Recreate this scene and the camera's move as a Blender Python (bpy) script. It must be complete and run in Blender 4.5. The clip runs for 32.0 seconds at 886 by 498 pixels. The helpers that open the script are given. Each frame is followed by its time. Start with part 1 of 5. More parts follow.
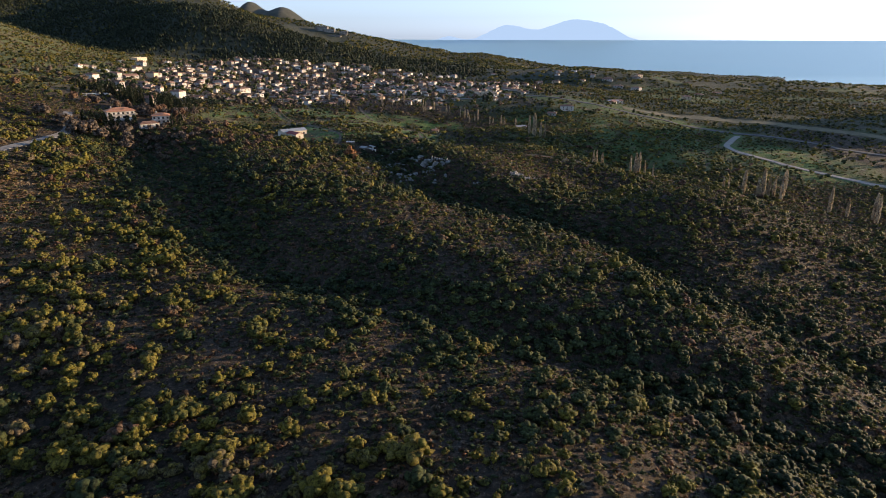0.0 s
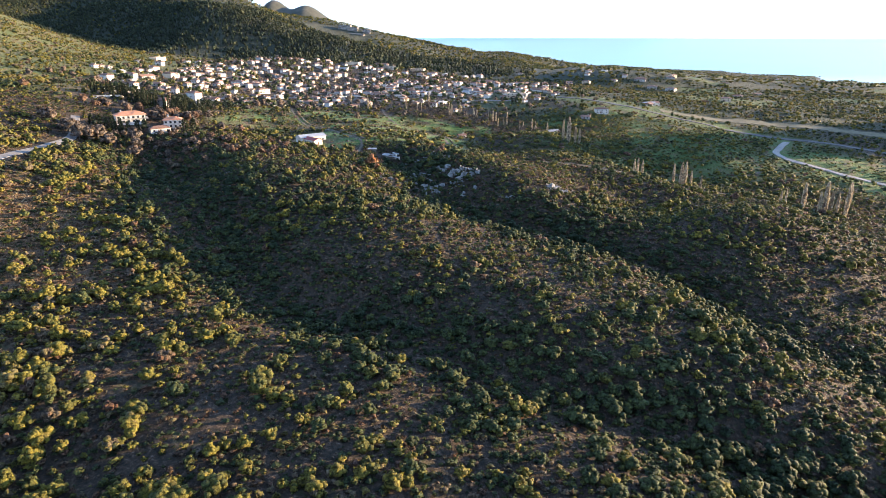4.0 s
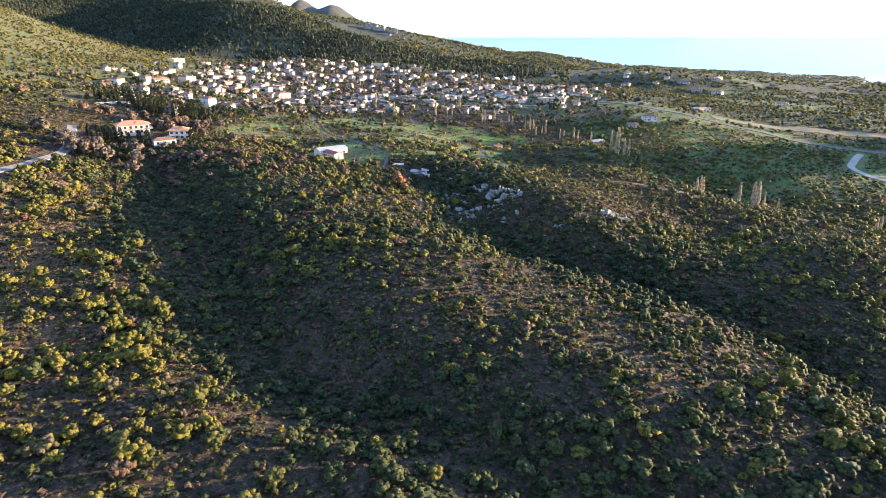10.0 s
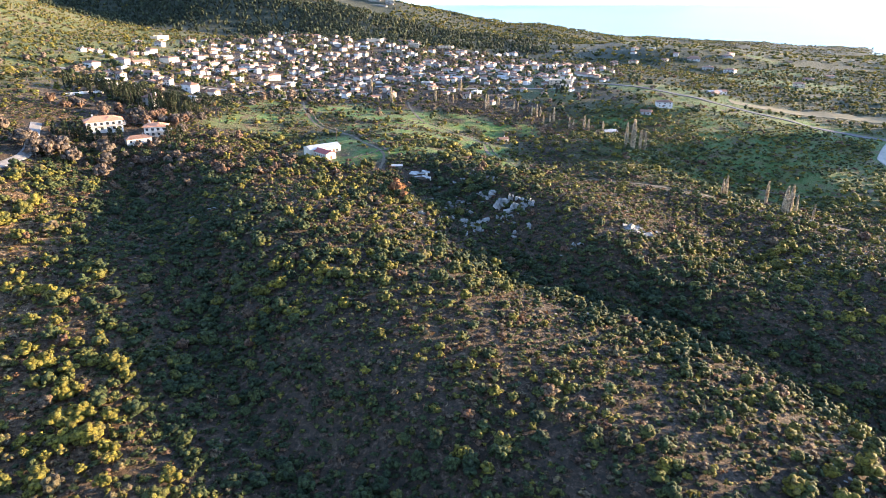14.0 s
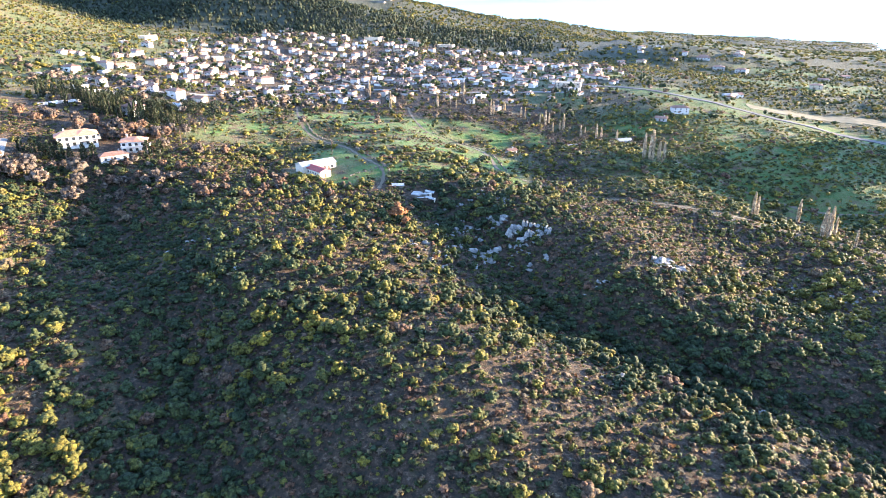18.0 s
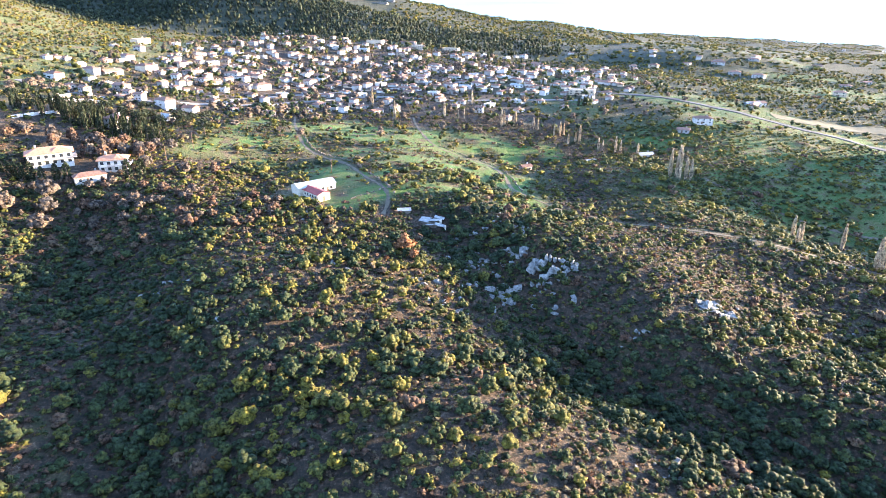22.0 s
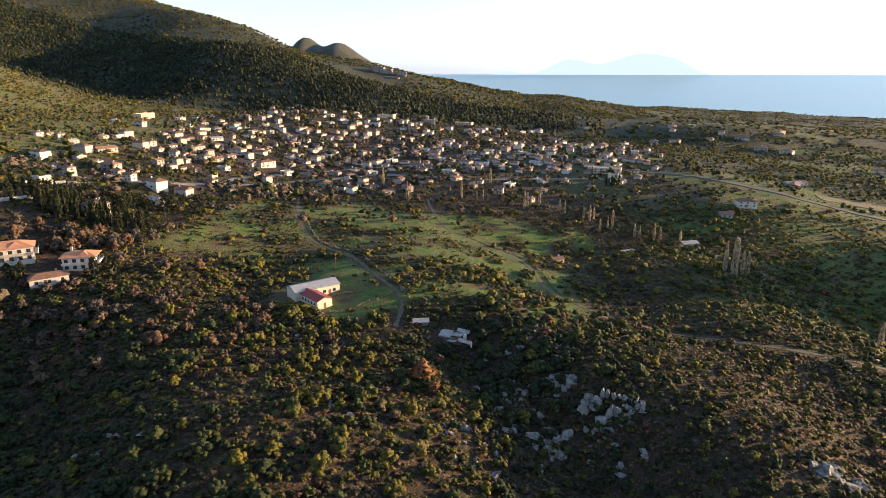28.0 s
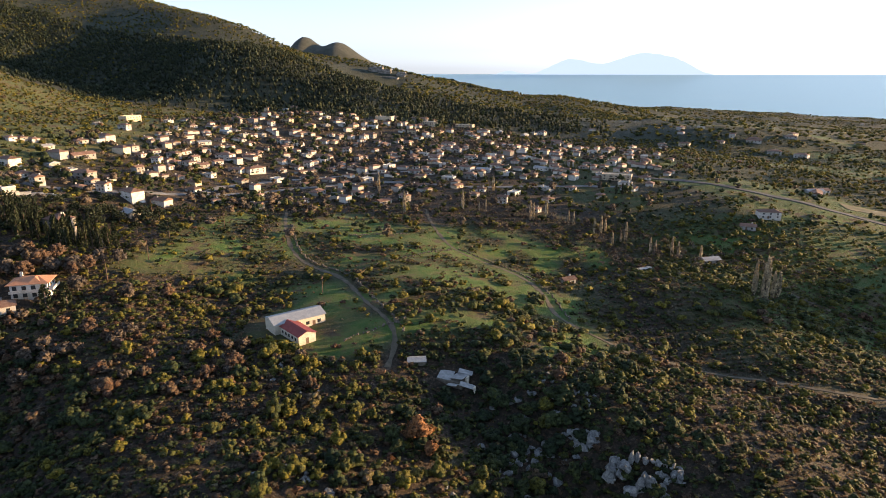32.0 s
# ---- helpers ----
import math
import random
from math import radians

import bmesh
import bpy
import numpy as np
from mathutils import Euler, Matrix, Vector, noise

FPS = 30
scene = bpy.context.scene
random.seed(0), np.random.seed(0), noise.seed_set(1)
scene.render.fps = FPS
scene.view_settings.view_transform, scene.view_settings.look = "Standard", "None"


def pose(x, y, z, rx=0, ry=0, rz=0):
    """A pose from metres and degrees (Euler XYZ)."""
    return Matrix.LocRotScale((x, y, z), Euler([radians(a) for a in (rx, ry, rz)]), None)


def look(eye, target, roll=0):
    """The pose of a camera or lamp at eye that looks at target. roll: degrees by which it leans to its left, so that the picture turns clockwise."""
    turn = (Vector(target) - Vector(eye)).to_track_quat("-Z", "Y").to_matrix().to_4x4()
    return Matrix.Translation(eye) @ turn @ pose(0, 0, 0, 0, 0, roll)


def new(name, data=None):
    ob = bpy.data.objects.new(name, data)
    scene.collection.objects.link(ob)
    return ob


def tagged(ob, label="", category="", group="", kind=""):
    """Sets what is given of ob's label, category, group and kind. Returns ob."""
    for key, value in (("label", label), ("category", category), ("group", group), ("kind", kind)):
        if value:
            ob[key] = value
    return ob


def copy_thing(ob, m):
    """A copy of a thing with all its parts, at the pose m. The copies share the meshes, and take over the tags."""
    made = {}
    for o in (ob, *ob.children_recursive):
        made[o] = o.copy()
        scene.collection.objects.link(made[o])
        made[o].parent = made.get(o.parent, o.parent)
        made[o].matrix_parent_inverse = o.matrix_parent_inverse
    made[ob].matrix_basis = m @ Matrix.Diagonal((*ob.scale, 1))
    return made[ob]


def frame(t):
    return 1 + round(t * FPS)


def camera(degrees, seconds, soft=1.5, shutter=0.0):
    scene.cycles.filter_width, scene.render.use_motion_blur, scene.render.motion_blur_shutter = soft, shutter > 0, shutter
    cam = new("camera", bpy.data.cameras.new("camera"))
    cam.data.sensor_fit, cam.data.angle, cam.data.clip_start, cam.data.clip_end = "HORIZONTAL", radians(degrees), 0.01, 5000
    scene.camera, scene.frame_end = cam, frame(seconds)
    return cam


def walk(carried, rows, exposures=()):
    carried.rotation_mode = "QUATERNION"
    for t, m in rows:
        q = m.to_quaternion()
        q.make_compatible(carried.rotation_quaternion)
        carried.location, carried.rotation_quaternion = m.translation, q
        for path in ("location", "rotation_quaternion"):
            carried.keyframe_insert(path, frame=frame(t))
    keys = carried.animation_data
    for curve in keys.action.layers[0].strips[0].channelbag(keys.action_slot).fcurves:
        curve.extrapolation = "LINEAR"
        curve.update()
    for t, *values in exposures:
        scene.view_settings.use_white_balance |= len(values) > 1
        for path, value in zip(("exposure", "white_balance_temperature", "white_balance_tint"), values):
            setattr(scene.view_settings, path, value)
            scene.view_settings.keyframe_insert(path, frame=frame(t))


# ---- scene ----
cam = camera(71.28, 32.0, soft=0.8)
# seconds, eye, heading to the left of +y, pitch, roll
FLIGHT = (
    (0, (-0.00, 0.00, 87.50), -0.000, -19.003, 0.149),
    (0.5, (-0.54, 3.96, 87.65), 1.122, -19.057, 0.132),
    (1, (-1.07, 7.85, 87.78), 1.092, -19.080, 0.136),
    (1.5, (-1.59, 11.70, 87.87), 1.032, -19.093, 0.132),
    (2, (-2.10, 15.59, 87.92), 1.349, -19.097, 0.121),
    (2.5, (-2.62, 19.49, 87.96), 2.145, -19.121, 0.140),
    (3, (-3.16, 23.39, 88.02), 2.108, -19.135, 0.125),
    (3.5, (-3.72, 27.32, 88.07), 2.076, -19.154, 0.102),
    (5.5, (-5.72, 42.94, 87.93), 1.990, -19.172, 0.031),
    (6, (-6.30, 46.85, 87.86), 2.016, -19.143, 0.005),
    (6.5, (-6.89, 50.74, 87.82), 4.394, -19.139, -0.004),
    (7, (-7.54, 54.59, 87.82), 4.631, -19.138, -0.052),
    (7.5, (-8.24, 58.43, 87.80), 4.583, -19.134, -0.019),
    (8, (-8.98, 62.26, 87.77), 4.542, -19.144, -0.028),
    (8.5, (-9.73, 66.14, 87.73), 4.511, -19.154, -0.040),
    (9, (-10.45, 70.03, 87.76), 4.468, -19.189, -0.035),
    (9.5, (-11.14, 74.03, 88.08), 4.434, -19.247, -0.052),
    (10, (-11.82, 78.20, 88.79), 4.397, -19.226, -0.058),
    (10.5, (-12.49, 82.46, 89.81), 4.362, -19.196, -0.043),
    (11, (-13.24, 86.71, 90.96), 4.346, -19.188, -0.032),
    (11.5, (-14.00, 90.90, 92.15), 4.332, -19.193, -0.036),
    (12, (-14.70, 95.03, 93.31), 4.282, -19.214, -0.037),
    (12.5, (-15.33, 99.16, 94.47), 4.237, -19.196, -0.050),
    (13, (-15.93, 103.31, 95.63), 4.208, -19.395, -0.070),
    (13.5, (-16.52, 107.50, 96.77), 4.179, -21.309, -0.071),
    (15.5, (-19.31, 123.44, 99.95), 4.000, -22.438, -0.110),
    (16, (-19.91, 127.22, 100.32), 3.994, -22.457, -0.108),
    (16.5, (-20.53, 130.99, 100.62), 3.976, -22.472, -0.084),
    (17, (-21.20, 134.75, 100.90), 3.957, -22.468, -0.082),
    (17.5, (-21.91, 138.50, 101.18), 3.953, -22.474, -0.096),
    (18, (-22.64, 142.25, 101.46), 3.954, -22.452, -0.098),
    (18.5, (-23.41, 146.01, 101.73), 3.952, -22.452, -0.100),
    (19, (-24.19, 149.79, 101.96), 3.939, -22.458, -0.074),
    (19.5, (-24.97, 153.57, 102.15), 3.954, -22.442, -0.093),
    (20, (-25.72, 157.37, 102.32), 3.962, -22.437, -0.066),
    (20.5, (-26.47, 161.17, 102.47), 3.979, -22.437, -0.048),
    (21, (-27.25, 165.00, 102.61), 4.013, -22.432, -0.023),
    (21.5, (-28.05, 168.85, 102.73), 4.051, -22.418, -0.007),
    (22, (-28.86, 172.70, 102.88), 4.064, -22.421, 0.014),
    (22.5, (-29.66, 176.54, 103.07), 4.106, -22.440, 0.035),
    (23, (-30.43, 180.37, 103.28), 4.184, -22.498, 0.038),
    (23.5, (-31.21, 184.18, 103.44), 4.267, -22.539, 0.025),
    (24, (-32.01, 187.92, 103.52), 4.258, -21.573, -0.009),
    (24.5, (-32.81, 191.58, 103.49), 4.268, -19.532, -0.013),
    (25, (-33.58, 195.19, 103.38), 4.350, -17.470, -0.023),
    (25.5, (-34.31, 198.84, 103.21), 4.388, -16.284, 0.020),
    (27.5, (-37.26, 214.46, 103.38), 4.727, -16.286, 0.044),
    (28, (-38.03, 218.26, 103.41), 4.804, -16.283, 0.054),
    (28.5, (-38.82, 222.08, 103.45), 4.863, -16.295, 0.064),
    (29, (-39.62, 225.95, 103.51), 4.936, -16.302, 0.057),
    (29.5, (-40.35, 229.82, 103.57), 5.012, -16.303, 0.062),
    (30, (-40.92, 233.58, 103.68), 5.058, -16.278, 0.011),
    (30.5, (-41.16, 237.16, 103.75), 5.017, -16.238, -0.019),
    (31, (-41.03, 240.51, 103.80), 4.947, -16.241, -0.013),
    (31.5, (-40.62, 243.68, 103.86), 4.889, -16.275, 0.031),
    (32, (-40.10, 246.76, 103.95), 4.833, -16.307, 0.057),
)


def aim(eye, heading, pitch, roll):
    h, p = radians(heading), radians(pitch)
    way = Vector((-math.sin(h) * math.cos(p), math.cos(h) * math.cos(p), math.sin(p)))
    return look(eye, Vector(eye) + 100 * way, roll)
EXPOSURE = ((0, 1.2, 5000, 11), (0.4, 2.28, 4900, 11.5), (3, 2.48, 4850, 11.5), (9, 2.74, 4850, 11.5), (13.5, 2.85, 4850, 11.5), (15.5, 3.5, 4600, 12), (23.5, 3.52, 4600, 12), (25.5, 2.44, 5050, 12.5), (28, 1.76, 5550, 12), (32, 1.64, 5550, 12))
walk(cam, [(t, aim(e, h, p, r)) for t, e, h, p, r in FLIGHT], EXPOSURE)

# ---- light: low evening sun over the sea, ahead and to the right ----
SUN_AZ, SUN_EL = radians(72), radians(6.0)
world = bpy.data.worlds.new("evening_sky")
scene.world = world
world.use_nodes = True
wn = world.node_tree.nodes
sky = wn.new("ShaderNodeTexSky")
sky.sky_type, sky.sun_disc = "NISHITA", False
sky.sun_elevation, sky.sun_rotation = SUN_EL, SUN_AZ
sky.air_density, sky.dust_density, sky.ozone_density = 1.0, 0.4, 3.0
wn["Background"].inputs["Strength"].default_value = 0.13
pale = wn.new("ShaderNodeHueSaturation")
# haze bleaches the sky towards the horizon
wl = world.node_tree.links
up_part = wn.new("ShaderNodeSeparateXYZ")
wl.new(wn.new("ShaderNodeTexCoord").outputs["Generated"], up_part.inputs[0])
for socket, low, high in (("Saturation", 0.22, 0.55), ("Value", 1.22, 1.0)):
    rise = wn.new("ShaderNodeMapRange")
    rise.inputs["From Min"].default_value, rise.inputs["From Max"].default_value = 0.05, 0.5
    rise.inputs["To Min"].default_value, rise.inputs["To Max"].default_value = low, high
    wl.new(up_part.outputs["Z"], rise.inputs["Value"])
    wl.new(rise.outputs["Result"], pale.inputs[socket])
world.node_tree.links.new(sky.outputs["Color"], pale.inputs["Color"])
world.node_tree.links.new(pale.outputs["Color"], wn["Background"].inputs["Color"])
sun_dir = Vector((math.sin(SUN_AZ) * math.cos(SUN_EL), math.cos(SUN_AZ) * math.cos(SUN_EL), math.sin(SUN_EL)))
sun = new("sun", bpy.data.lights.new("sun", "SUN"))
sun.data.energy, sun.data.angle, sun.data.color = 5.0, radians(0.6), (1.0, 0.6, 0.24)
sun.rotation_mode = "QUATERNION"
sun.rotation_quaternion = sun_dir.to_track_quat("Z", "Y")


# ---- materials ----
def material(name, rough=0.8, metal=0.0):
    m = bpy.data.materials.new(name)
    m.use_nodes = True
    b = m.node_tree.nodes["Principled BSDF"]
    b.inputs["Roughness"].default_value, b.inputs["Metallic"].default_value = rough, metal
    b.inputs["Specular IOR Level"].default_value = 0.3
    return m, m.node_tree.nodes, m.node_tree.links, b


def ramp(nodes, stops):
    r = nodes.new("ShaderNodeValToRGB")
    e = r.color_ramp.elements
    while len(e) < len(stops):
        e.new(0.5)
    for el, (p, c) in zip(e, stops):
        el.position, el.color = p, (*c, 1)
    return r


def noise_node(nodes, links, scale, detail=4, coord=None, rough=0.6):
    n = nodes.new("ShaderNodeTexNoise")
    n.inputs["Scale"].default_value, n.inputs["Detail"].default_value, n.inputs["Roughness"].default_value = scale, detail, rough
    if coord is not None:
        links.new(coord, n.inputs["Vector"])
    return n


def mix_rgb(nodes, links, fac, a, b, mode="MIX"):
    m = nodes.new("ShaderNodeMix")
    m.data_type, m.blend_type = "RGBA", mode
    for socket, v in ((m.inputs[0], fac), (m.inputs[6], a), (m.inputs[7], b)):
        if isinstance(v, (int, float)):
            socket.default_value = v
        elif isinstance(v, tuple):
            socket.default_value = (*v, 1)
        else:
            links.new(v, socket)
    return m.outputs[2]


def grained(name, a, b, scale=2.0, rough=0.8, bump=0.3, metal=0.0, per_object=0.0):
    """A two-scale mottled surface between the colours a and b."""
    m, n, l, p = material(name, rough, metal)
    co = n.new("ShaderNodeTexCoord").outputs["Object"]
    n1, n2 = noise_node(n, l, scale, 5, co), noise_node(n, l, scale * 9, 3, co)
    r = ramp(n, ((0.3, a), (0.7, b)))
    l.new(n1.outputs["Fac"], r.inputs["Fac"])
    fine = ramp(n, ((0.25, (0.72, 0.72, 0.72)), (0.75, (1.2, 1.2, 1.2))))
    l.new(n2.outputs["Fac"], fine.inputs["Fac"])
    col = mix_rgb(n, l, 1.0, r.outputs["Color"], fine.outputs["Color"], "MULTIPLY")
    if per_object:
        info = n.new("ShaderNodeObjectInfo")
        rr = ramp(n, ((0.0, (1 - per_object,) * 3), (1.0, (1 + per_object * 0.4,) * 3)))
        l.new(info.outputs["Random"], rr.inputs["Fac"])
        col = mix_rgb(n, l, 1.0, col, rr.outputs["Color"], "MULTIPLY")
    l.new(col, p.inputs["Base Color"])
    if bump:
        bp = n.new("ShaderNodeBump")
        bp.inputs["Strength"].default_value, bp.inputs["Distance"].default_value = bump, 0.1
        l.new(n2.outputs["Fac"], bp.inputs["Height"])
        l.new(bp.outputs["Normal"], p.inputs["Normal"])
    return m


def foliage(name, stops, rough=0.65, through_light=0.24):
    """Leaves: hue by the plant's own tint and by each leaf."""
    m, n, l, p = material(name, rough)
    p.inputs["Specular IOR Level"].default_value = 0.15
    at = n.new("ShaderNodeAttribute")
    at.attribute_name = "tint"
    info = n.new("ShaderNodeObjectInfo")
    add = n.new("ShaderNodeMath")
    add.operation = "ADD"
    l.new(at.outputs["Fac"], add.inputs[0])
    isl = n.new("ShaderNodeNewGeometry")
    mul = n.new("ShaderNodeMath")
    mul.operation = "MULTIPLY_ADD"
    l.new(isl.outputs["Random Per Island"], mul.inputs[0])
    mul.inputs[1].default_value, mul.inputs[2].default_value = 0.16, -0.08
    l.new(mul.outputs[0], add.inputs[1])
    r = ramp(n, stops)
    l.new(add.outputs[0], r.inputs["Fac"])
    pos = isl.outputs["Position"]
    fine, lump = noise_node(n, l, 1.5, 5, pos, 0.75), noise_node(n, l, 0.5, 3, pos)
    # shade between leaves and brighter tips, painted into the colour by noise
    leaf_shade = ramp(n, ((0.4, (0.12, 0.14, 0.15)), (0.49, (0.8, 0.8, 0.8)), (0.6, (1.5, 1.45, 1.3))))
    l.new(mix_rgb(n, l, 0.3, fine.outputs["Fac"], lump.outputs["Fac"]), leaf_shade.inputs["Fac"])
    leafy = mix_rgb(n, l, 1.0, r.outputs["Color"], leaf_shade.outputs["Color"], "MULTIPLY")
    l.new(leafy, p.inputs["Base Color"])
    bp = n.new("ShaderNodeBump")
    bp.inputs["Strength"].default_value, bp.inputs["Distance"].default_value = 1.0, 0.6
    l.new(fine.outputs["Fac"], bp.inputs["Height"])
    l.new(bp.outputs["Normal"], p.inputs["Normal"])
    tr = n.new("ShaderNodeBsdfTranslucent")
    l.new(leafy, tr.inputs["Color"])
    mx = n.new("ShaderNodeMixShader")
    mx.inputs[0].default_value = through_light
    l.new(p.outputs[0], mx.inputs[1])
    l.new(tr.outputs[0], mx.inputs[2])
    l.new(mx.outputs[0], n["Material Output"].inputs["Surface"])
    return m


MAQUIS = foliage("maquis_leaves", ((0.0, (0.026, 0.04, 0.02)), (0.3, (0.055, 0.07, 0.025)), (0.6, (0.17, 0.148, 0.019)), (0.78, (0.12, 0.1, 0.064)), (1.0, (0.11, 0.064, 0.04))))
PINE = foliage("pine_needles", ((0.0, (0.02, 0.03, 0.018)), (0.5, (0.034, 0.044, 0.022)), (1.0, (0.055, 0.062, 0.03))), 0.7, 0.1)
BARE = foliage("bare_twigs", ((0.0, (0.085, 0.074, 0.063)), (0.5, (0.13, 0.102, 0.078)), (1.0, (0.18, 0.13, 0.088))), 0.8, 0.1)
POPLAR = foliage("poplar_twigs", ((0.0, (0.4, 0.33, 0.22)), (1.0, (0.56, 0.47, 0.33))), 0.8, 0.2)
BARK = grained("bark", (0.07, 0.055, 0.045), (0.14, 0.11, 0.09), 3.0)
def limestone():
    """Pale weathered rock, grey in the hollows, with dark cracks along the joints."""
    m, n, l, p = material("limestone", 0.9)
    geo = n.new("ShaderNodeNewGeometry")
    pos = geo.outputs["Position"]
    broad, fine = noise_node(n, l, 0.5, 6, pos), noise_node(n, l, 3.0, 6, pos, 0.7)
    tone = ramp(n, ((0.34, (0.06, 0.064, 0.064)), (0.47, (0.17, 0.172, 0.165)), (0.66, (0.36, 0.345, 0.31))))
    l.new(mix_rgb(n, l, 0.45, broad.outputs["Fac"], fine.outputs["Fac"]), tone.inputs["Fac"])
    warp = n.new("ShaderNodeVectorMath")
    warp.operation = "MULTIPLY_ADD"
    l.new(fine.outputs["Color"], warp.inputs[0])
    warp.inputs[1].default_value = (1.6, 1.6, 0.9)
    l.new(pos, warp.inputs[2])
    cells = n.new("ShaderNodeTexVoronoi")
    cells.feature = "DISTANCE_TO_EDGE"
    cells.inputs["Scale"].default_value = 0.75
    l.new(warp.outputs[0], cells.inputs["Vector"])
    crack = ramp(n, ((0.0, (0.6, 0.6, 0.6)), (0.05, (1, 1, 1))))
    l.new(cells.outputs["Distance"], crack.inputs["Fac"])
    l.new(mix_rgb(n, l, 1.0, tone.outputs["Color"], crack.outputs["Color"], "MULTIPLY"), p.inputs["Base Color"])
    bp = n.new("ShaderNodeBump")
    bp.inputs["Strength"].default_value, bp.inputs["Distance"].default_value = 1.0, 0.5
    l.new(mix_rgb(n, l, 0.5, fine.outputs["Fac"], crack.outputs["Color"]), bp.inputs["Height"])
    l.new(bp.outputs["Normal"], p.inputs["Normal"])
    return m


ROCK = limestone()
PLASTER = grained("white_plaster", (0.38, 0.35, 0.31), (0.66, 0.62, 0.56), 0.35, 0.85, 0.15, 0, 0.5)
OCHRE = grained("ochre_plaster", (0.5, 0.4, 0.28), (0.6, 0.5, 0.36), 0.35, 0.85, 0.15, 0, 0.25)
TILES = grained("clay_roof_tiles", (0.15, 0.085, 0.058), (0.27, 0.165, 0.115), 0.9, 0.85, 0.5, 0, 0.35)
SLATE = grained("grey_roof", (0.26, 0.26, 0.26), (0.38, 0.38, 0.37), 0.9, 0.8, 0.4, 0, 0.2)
GLASS, _n, _l, _p = material("window_glass", 0.1)
_p.inputs["Base Color"].default_value = (0.03, 0.035, 0.04, 1)
_p.inputs["Specular IOR Level"].default_value = 0.6
WOOD = grained("brown_wood", (0.1, 0.06, 0.04), (0.18, 0.12, 0.08), 2.0)


# ---- relief ----
# broad relief: heights in metres on a coarse lattice of hills and hollows
BROAD_X = (-3250, -1875, -1250, -900, -700, -575, -475, -375, -275, -175, -75, 25, 125, 250, 437.5, 750, 1250, 2000, 3250)
BROAD = (
    (-1875, (190, 238, 155, 109, 89, 75, 62, 51, 39, 26, 15, 5, -4, -12, -22, -31, -46, -66, -100)),
    (-750, (190, 238, 155, 109, 89, 75, 62, 51, 39, 26, 15, 5, -4, -12, -22, -31, -46, -66, -100)),
    (-125, (153, 191, 176, 139, 109, 88, 68, 48, 28, 10, -4, -15, -25, -36, -46, -52, -56, -59, -100)),
    (125, (134, 168, 204, 170, 134, 105, 81, 54, 28, 10, 1, 0, -20, -30, -39, -45, -52, -52, -100)),
    (312.5, (139, 174, 238, 196, 151, 119, 91, 64, 40, 19, 18, 5, 8, -20, -26, -35, -50, -50, -100)),
    (437.5, (151, 189, 260, 206, 158, 120, 91, 66, 48, 29, 24, 11, -4, -10, -16, -26, -48, -50, -100)),
    (537.5, (165, 206, 275, 210, 155, 116, 86, 60, 45, 29, 20, 9, 5, -2, -8, -19, -46, -51, -100)),
    (637.5, (181, 226, 288, 206, 150, 109, 78, 61, 42, 25, 24, 19, 22, 6, 0, -11, -44, -51, -100)),
    (737.5, (198, 248, 294, 200, 144, 104, 70, 58, 41, 26, 25, 24, 24, 14, 4, -6, -41, -51, -100)),
    (837.5, (214, 268, 295, 194, 139, 96, 64, 54, 45, 32, 26, 26, 24, 16, 5, -2, -38, -51, -100)),
    (937.5, (229, 286, 292, 185, 129, 84, 60, 52, 52, 40, 30, 22, 20, 15, 8, 0, -35, -51, -100)),
    (1062.5, (243, 304, 288, 164, 98, 66, 64, 55, 52, 46, 38, 30, 29, 36, 14, 2, -32, -52, -100)),
    (1187.5, (252, 315, 285, 138, 66, 95, 110, 100, 78, 56, 44, 34, 30, 29, 15, 1, -30, -54, -100)),
    (1325, (260, 325, 285, 139, 119, 135, 140, 120, 90, 70, 50, 32, 24, 19, 6, -6, -29, -56, -100)),
    (1475, (268, 335, 272, 174, 170, 160, 139, 119, 102, 86, 64, 40, 26, 11, -6, -16, -31, -61, -100)),
    (1625, (278, 348, 276, 214, 220, 188, 142, 120, 104, 80, 59, 46, 36, 15, -12, -25, -35, -66, -100)),
    (1875, (290, 362, 386, 311, 256, 204, 162, 125, 92, 64, 44, 32, 24, 14, -8, -38, -62, -95, -100)),
    (2250, (249, 311, 410, 316, 222, 159, 111, 69, 35, 9, -6, -15, -18, -16, -16, -36, -66, -105, -100)),
    (2875, (77, 96, 129, 76, 29, -1, -22, -41, -55, -66, -72, -75, -74, -71, -63, -66, -78, -110, -100)),
    (3750, (-175, -175, -175, -175, -175, -175, -175, -175, -175, -175, -175, -175, -175, -175, -175, -175, -175, -175, -200)),
)
